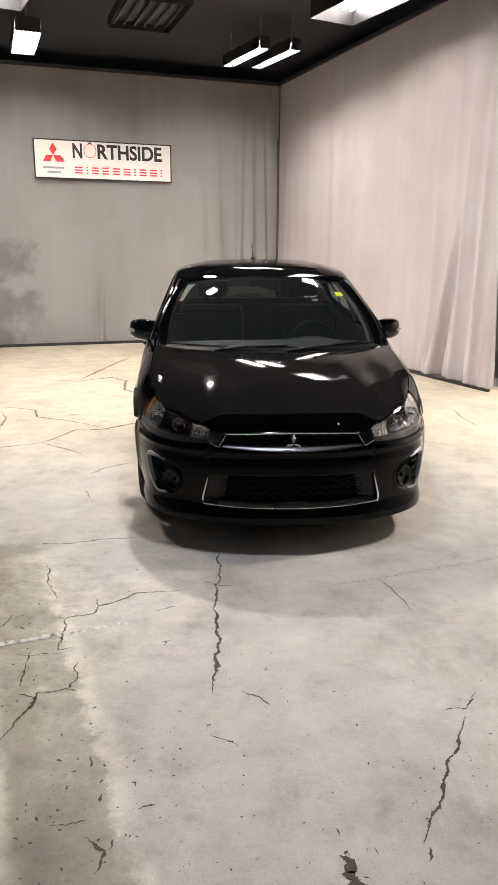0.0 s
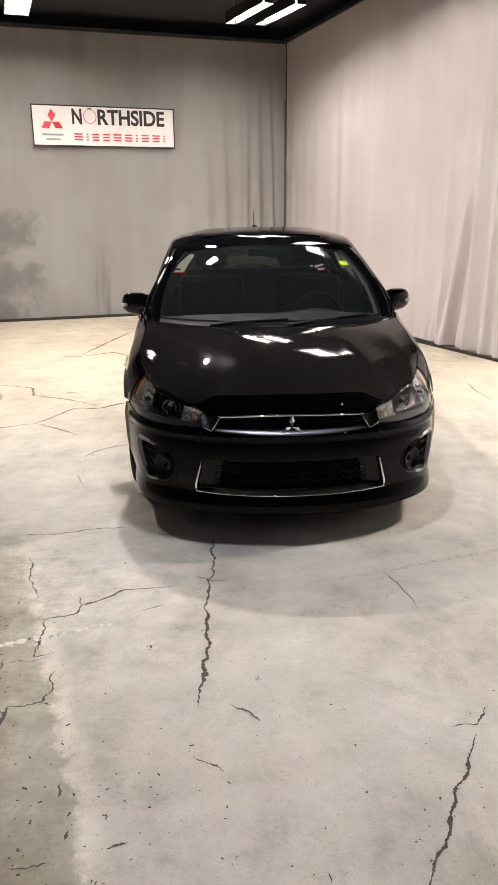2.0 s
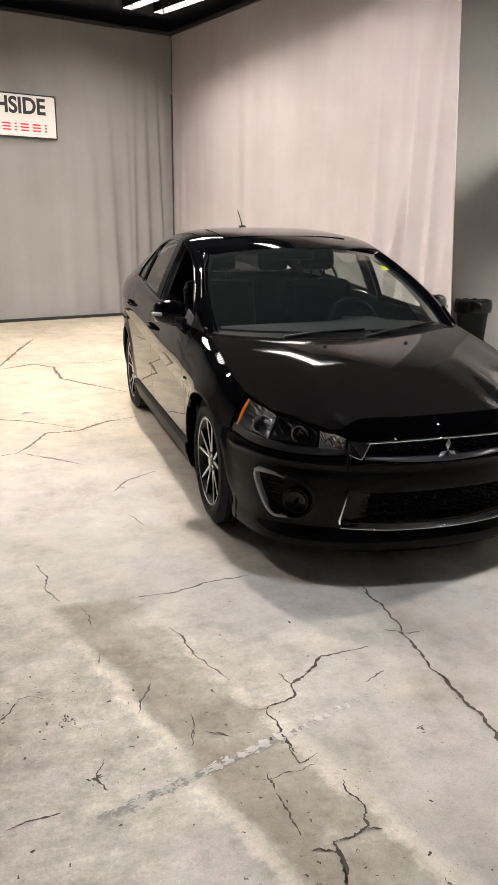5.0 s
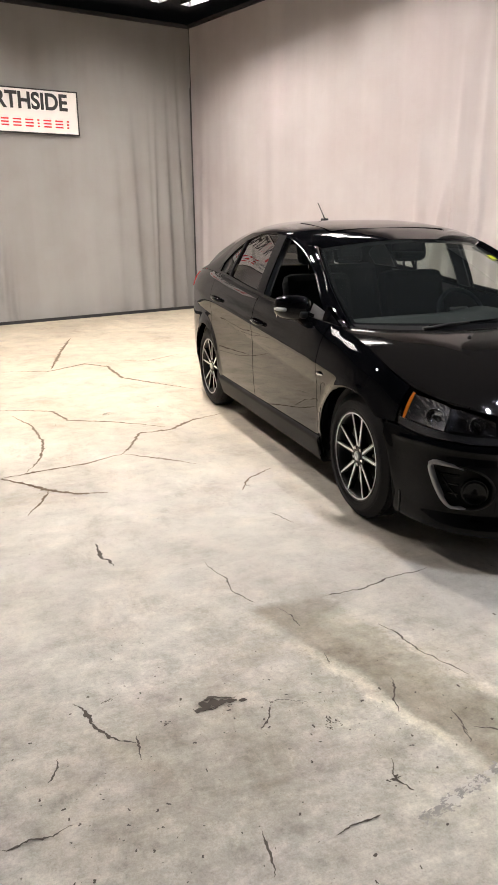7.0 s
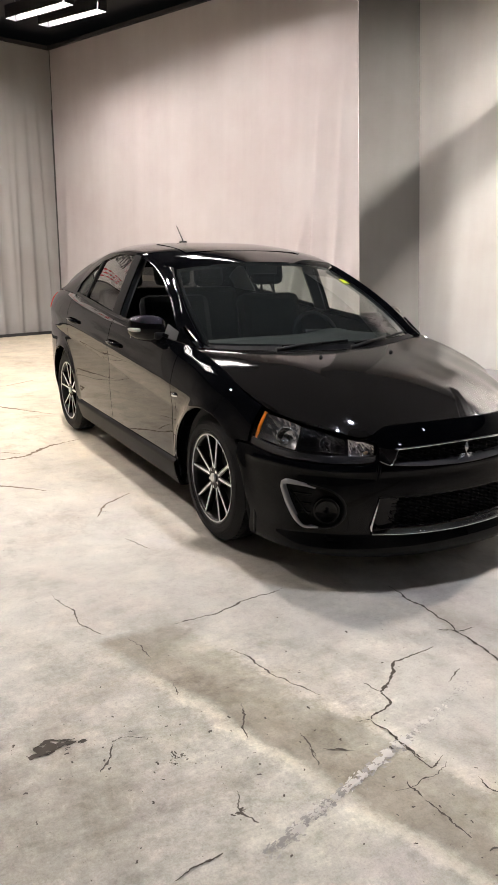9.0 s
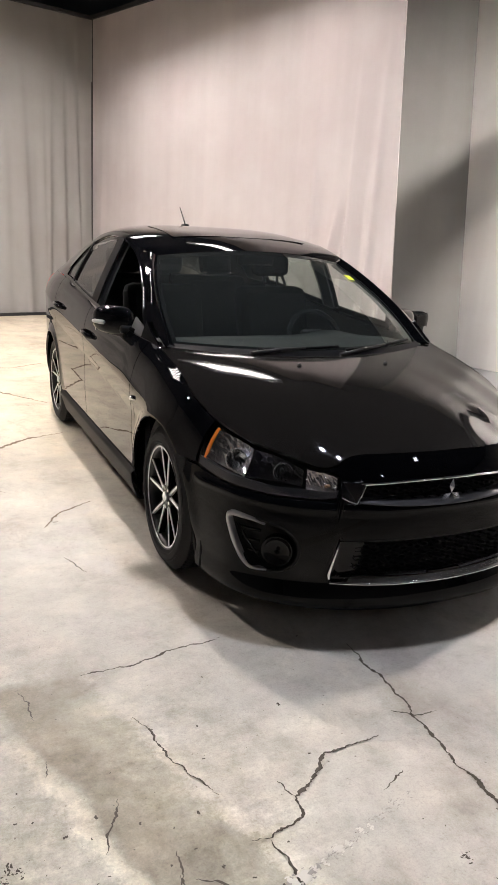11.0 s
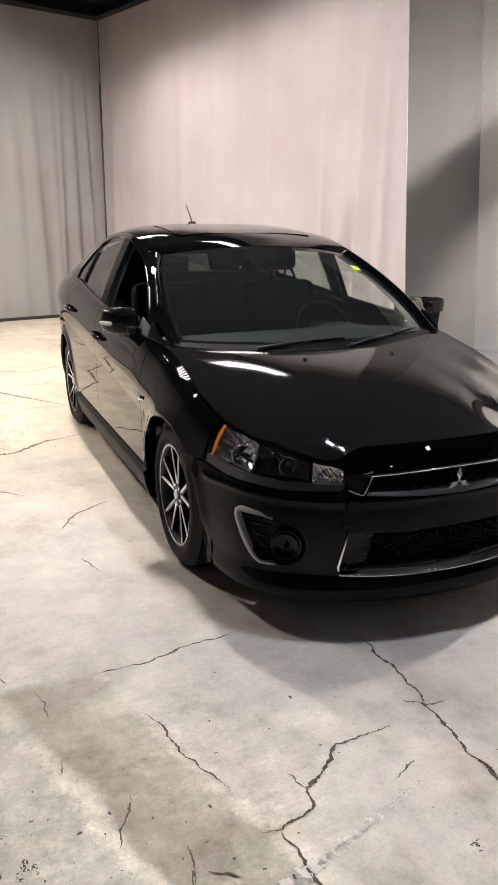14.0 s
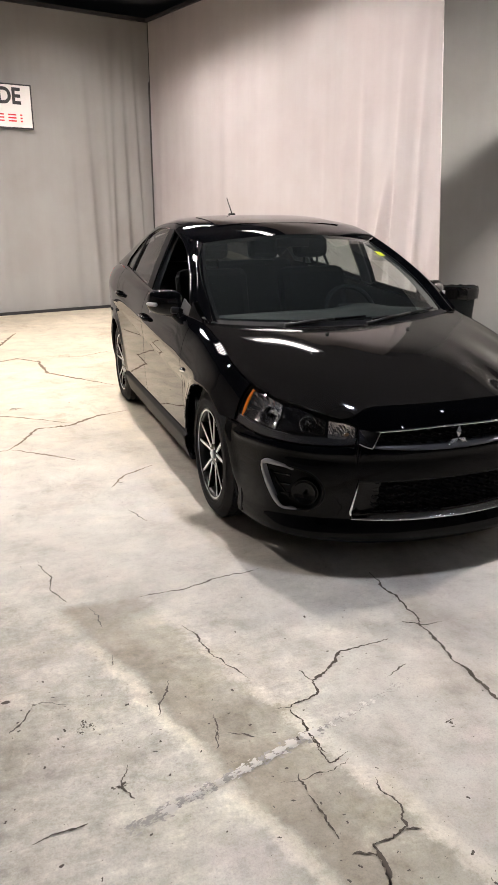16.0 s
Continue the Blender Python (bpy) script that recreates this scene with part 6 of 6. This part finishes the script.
crack([(-0.95,-1.96),(-0.95,-2.01),(-0.93,-2.07),(-0.94,-2.11),(-0.95,-2.14),(-0.99,-2.16),(-1.06,-2.16)], 0.012)
crack([(-1.06,-2.16),(-1.06,-2.21),(-1.06,-2.24),(-1.08,-2.28)], 0.022)
crack([(-1.06,-2.19),(-1.1,-2.18),(-1.12,-2.18)], 0.008)
crack([(-0.96,-2.14),(-0.94,-2.15),(-0.92,-2.16)], 0.010)
crack([(-1.83,-1.31),(-1.78,-1.32),(-1.7,-1.37)], 0.005)
crack([(-1.57,-0.77),(-1.54,-0.84),(-1.54,-0.94)], 0.006)
crack([(-1.53,-1.13),(-1.54,-1.2)], 0.006)
crack([(-2.52,-1.45),(-2.5,-1.42),(-2.48,-1.36)], 0.008)
crack([(-2.25,-1.33),(-2.26,-1.4),(-2.26,-1.45)], 0.008)
crack([(-2.38,-1.19),(-2.36,-1.23)], 0.006)
crack([(-2.02,-1.81),(-2.03,-1.87),(-2.03,-1.91),(-2.04,-1.95)], 0.009)
crack([(-2.05,-1.30),(-2.01,-1.27),(-1.96,-1.265),(-1.91,-1.28)], 0.060)
crack([(-2.03,-1.25),(-1.97,-1.24),(-1.92,-1.255)], 0.022)
crack([(2.08,2.68),(2.04,2.35),(2.05,1.92)], 0.02)
crack([(-1.05,-1.72),(-1.04,-1.81),(-1.04,-1.87),(-0.97,-1.85)], 0.009)

for x, y, r, f, a in ((-1.973, -1.276, 0.085, 0.35, 0.2), (-1.61, -1.767, 0.022, 0.8, 0), (-2.313, -1.135, 0.025, 0.6, 0.7), (-2.157, -1.312, 0.016, 0.8, 0), (-1.653, -1.483, 0.014, 1, 0), (-1.737, 2.618, 0.07, 0.6, 0.2),
                      (-0.106, -2.96, 0.022, 1.4, 0.3), (-0.09, -3.04, 0.018, 1.2, 0), (-0.24, -2.057, 0.014, 1.5, 0), (-0.62, -1.83, 0.02, 0.8, 0), (-1.672, -1.471, 0.014, 1.5, 0), (-1.69, -1.50, 0.02, 1.0, 0), (2.2, 0.75, 0.05, 0.5, 0.2), (-1.21, 0.62, 0.02, 0.5, 0.5)):
    bm = bmesh.new()
    for k in range(16):
        blot(bm, x + random.gauss(0, r * 0.42), y + random.gauss(0, r * 0.42 * f), r * (0.05 + 0.26 * random.random() ** 2), f, a)
    part("pit", bm, M_CRACK, FLOOR)
bm = bmesh.new()
rng = random.Random(4)
for cx, cy, sx, sy, n, r in ((-1.9, -1.45, 0.45, 0.3, 170, 0.0075), (-1.0, -2.55, 0.2, 0.35, 130, 0.0075), (0.0, -2.5, 0.5, 0.4, 200, 0.0055), (0.4, -2.8, 0.4, 0.35, 150, 0.006), (-0.75, -2.75, 0.25, 0.25, 110, 0.008), (-1.2, -1.3, 0.5, 0.45, 50, 0.005), (0.4, -1.4, 0.6, 0.5, 25, 0.006), (-2.2, 1.0, 0.7, 1.2, 30, 0.010), (-2.4, -1.7, 0.3, 0.2, 30, 0.007), (-2.25, -1.85, 0.35, 0.2, 60, 0.007), (-1.45, -2.0, 0.3, 0.25, 40, 0.006)):
    for k in range(n):
        blot(bm, rng.gauss(cx, sx), rng.gauss(cy, sy), r * (0.2 + 0.75 * rng.random() ** 3), 0.6 + 0.5 * rng.random(), rng.random() * 3)
tagged(part("floor_pits", bm, M_CRACK, None), "many small dark pits and chips in the concrete", "floor pits", kind="stuff")
# the sawn joint: a scraped grey scar with broken crusts of pale filler left in it
def scar(x0, y0, x1, y1, n, spread, big, material, label, clumps=0):
    bm = bmesh.new()
    slope = (y1 - y0) / (x1 - x0)
    turn = math.atan(slope)
    spots = [(rng.random(), 0.6 + 0.6 * rng.random()) for k in range(clumps)]
    for k in range(n):
        t, size = rng.random(), 1.0
        if clumps:
            t, size = rng.choice(spots)
            t += rng.gauss(0, 0.010)
        off = rng.gauss(0, spread)
        x = x0 + (x1 - x0) * t - off * math.sin(turn)
        y = y0 + (y1 - y0) * t + off * math.cos(turn)
        blot(bm, x, y, size * big * (0.3 + 0.7 * rng.random() ** 2), 0.55, turn, 0.0006 if not clumps else 0.0014)
    part("joint_filler" if clumps else "joint_scar", bm, material, FLOOR, label)


scar(-1.62, -1.92, -1.00, -1.73, 420, 0.010, 0.011, M_CRACKPALE, "scraped grey joint")
scar(-1.00, -1.73, -0.62, -1.60, 90, 0.009, 0.007, M_CRACKPALE, "scraped grey joint")
scar(0.12, -1.36, 1.6, -0.89, 420, 0.009, 0.010, M_CRACKPALE, "scraped grey joint")
scar(-1.52, -1.89, -1.02, -1.735, 460, 0.0075, 0.013, M_FILLER, "broken pale joint filler", 24)
scar(-1.02, -1.735, -0.78, -1.655, 110, 0.007, 0.009, M_FILLER, "broken pale joint filler", 9)
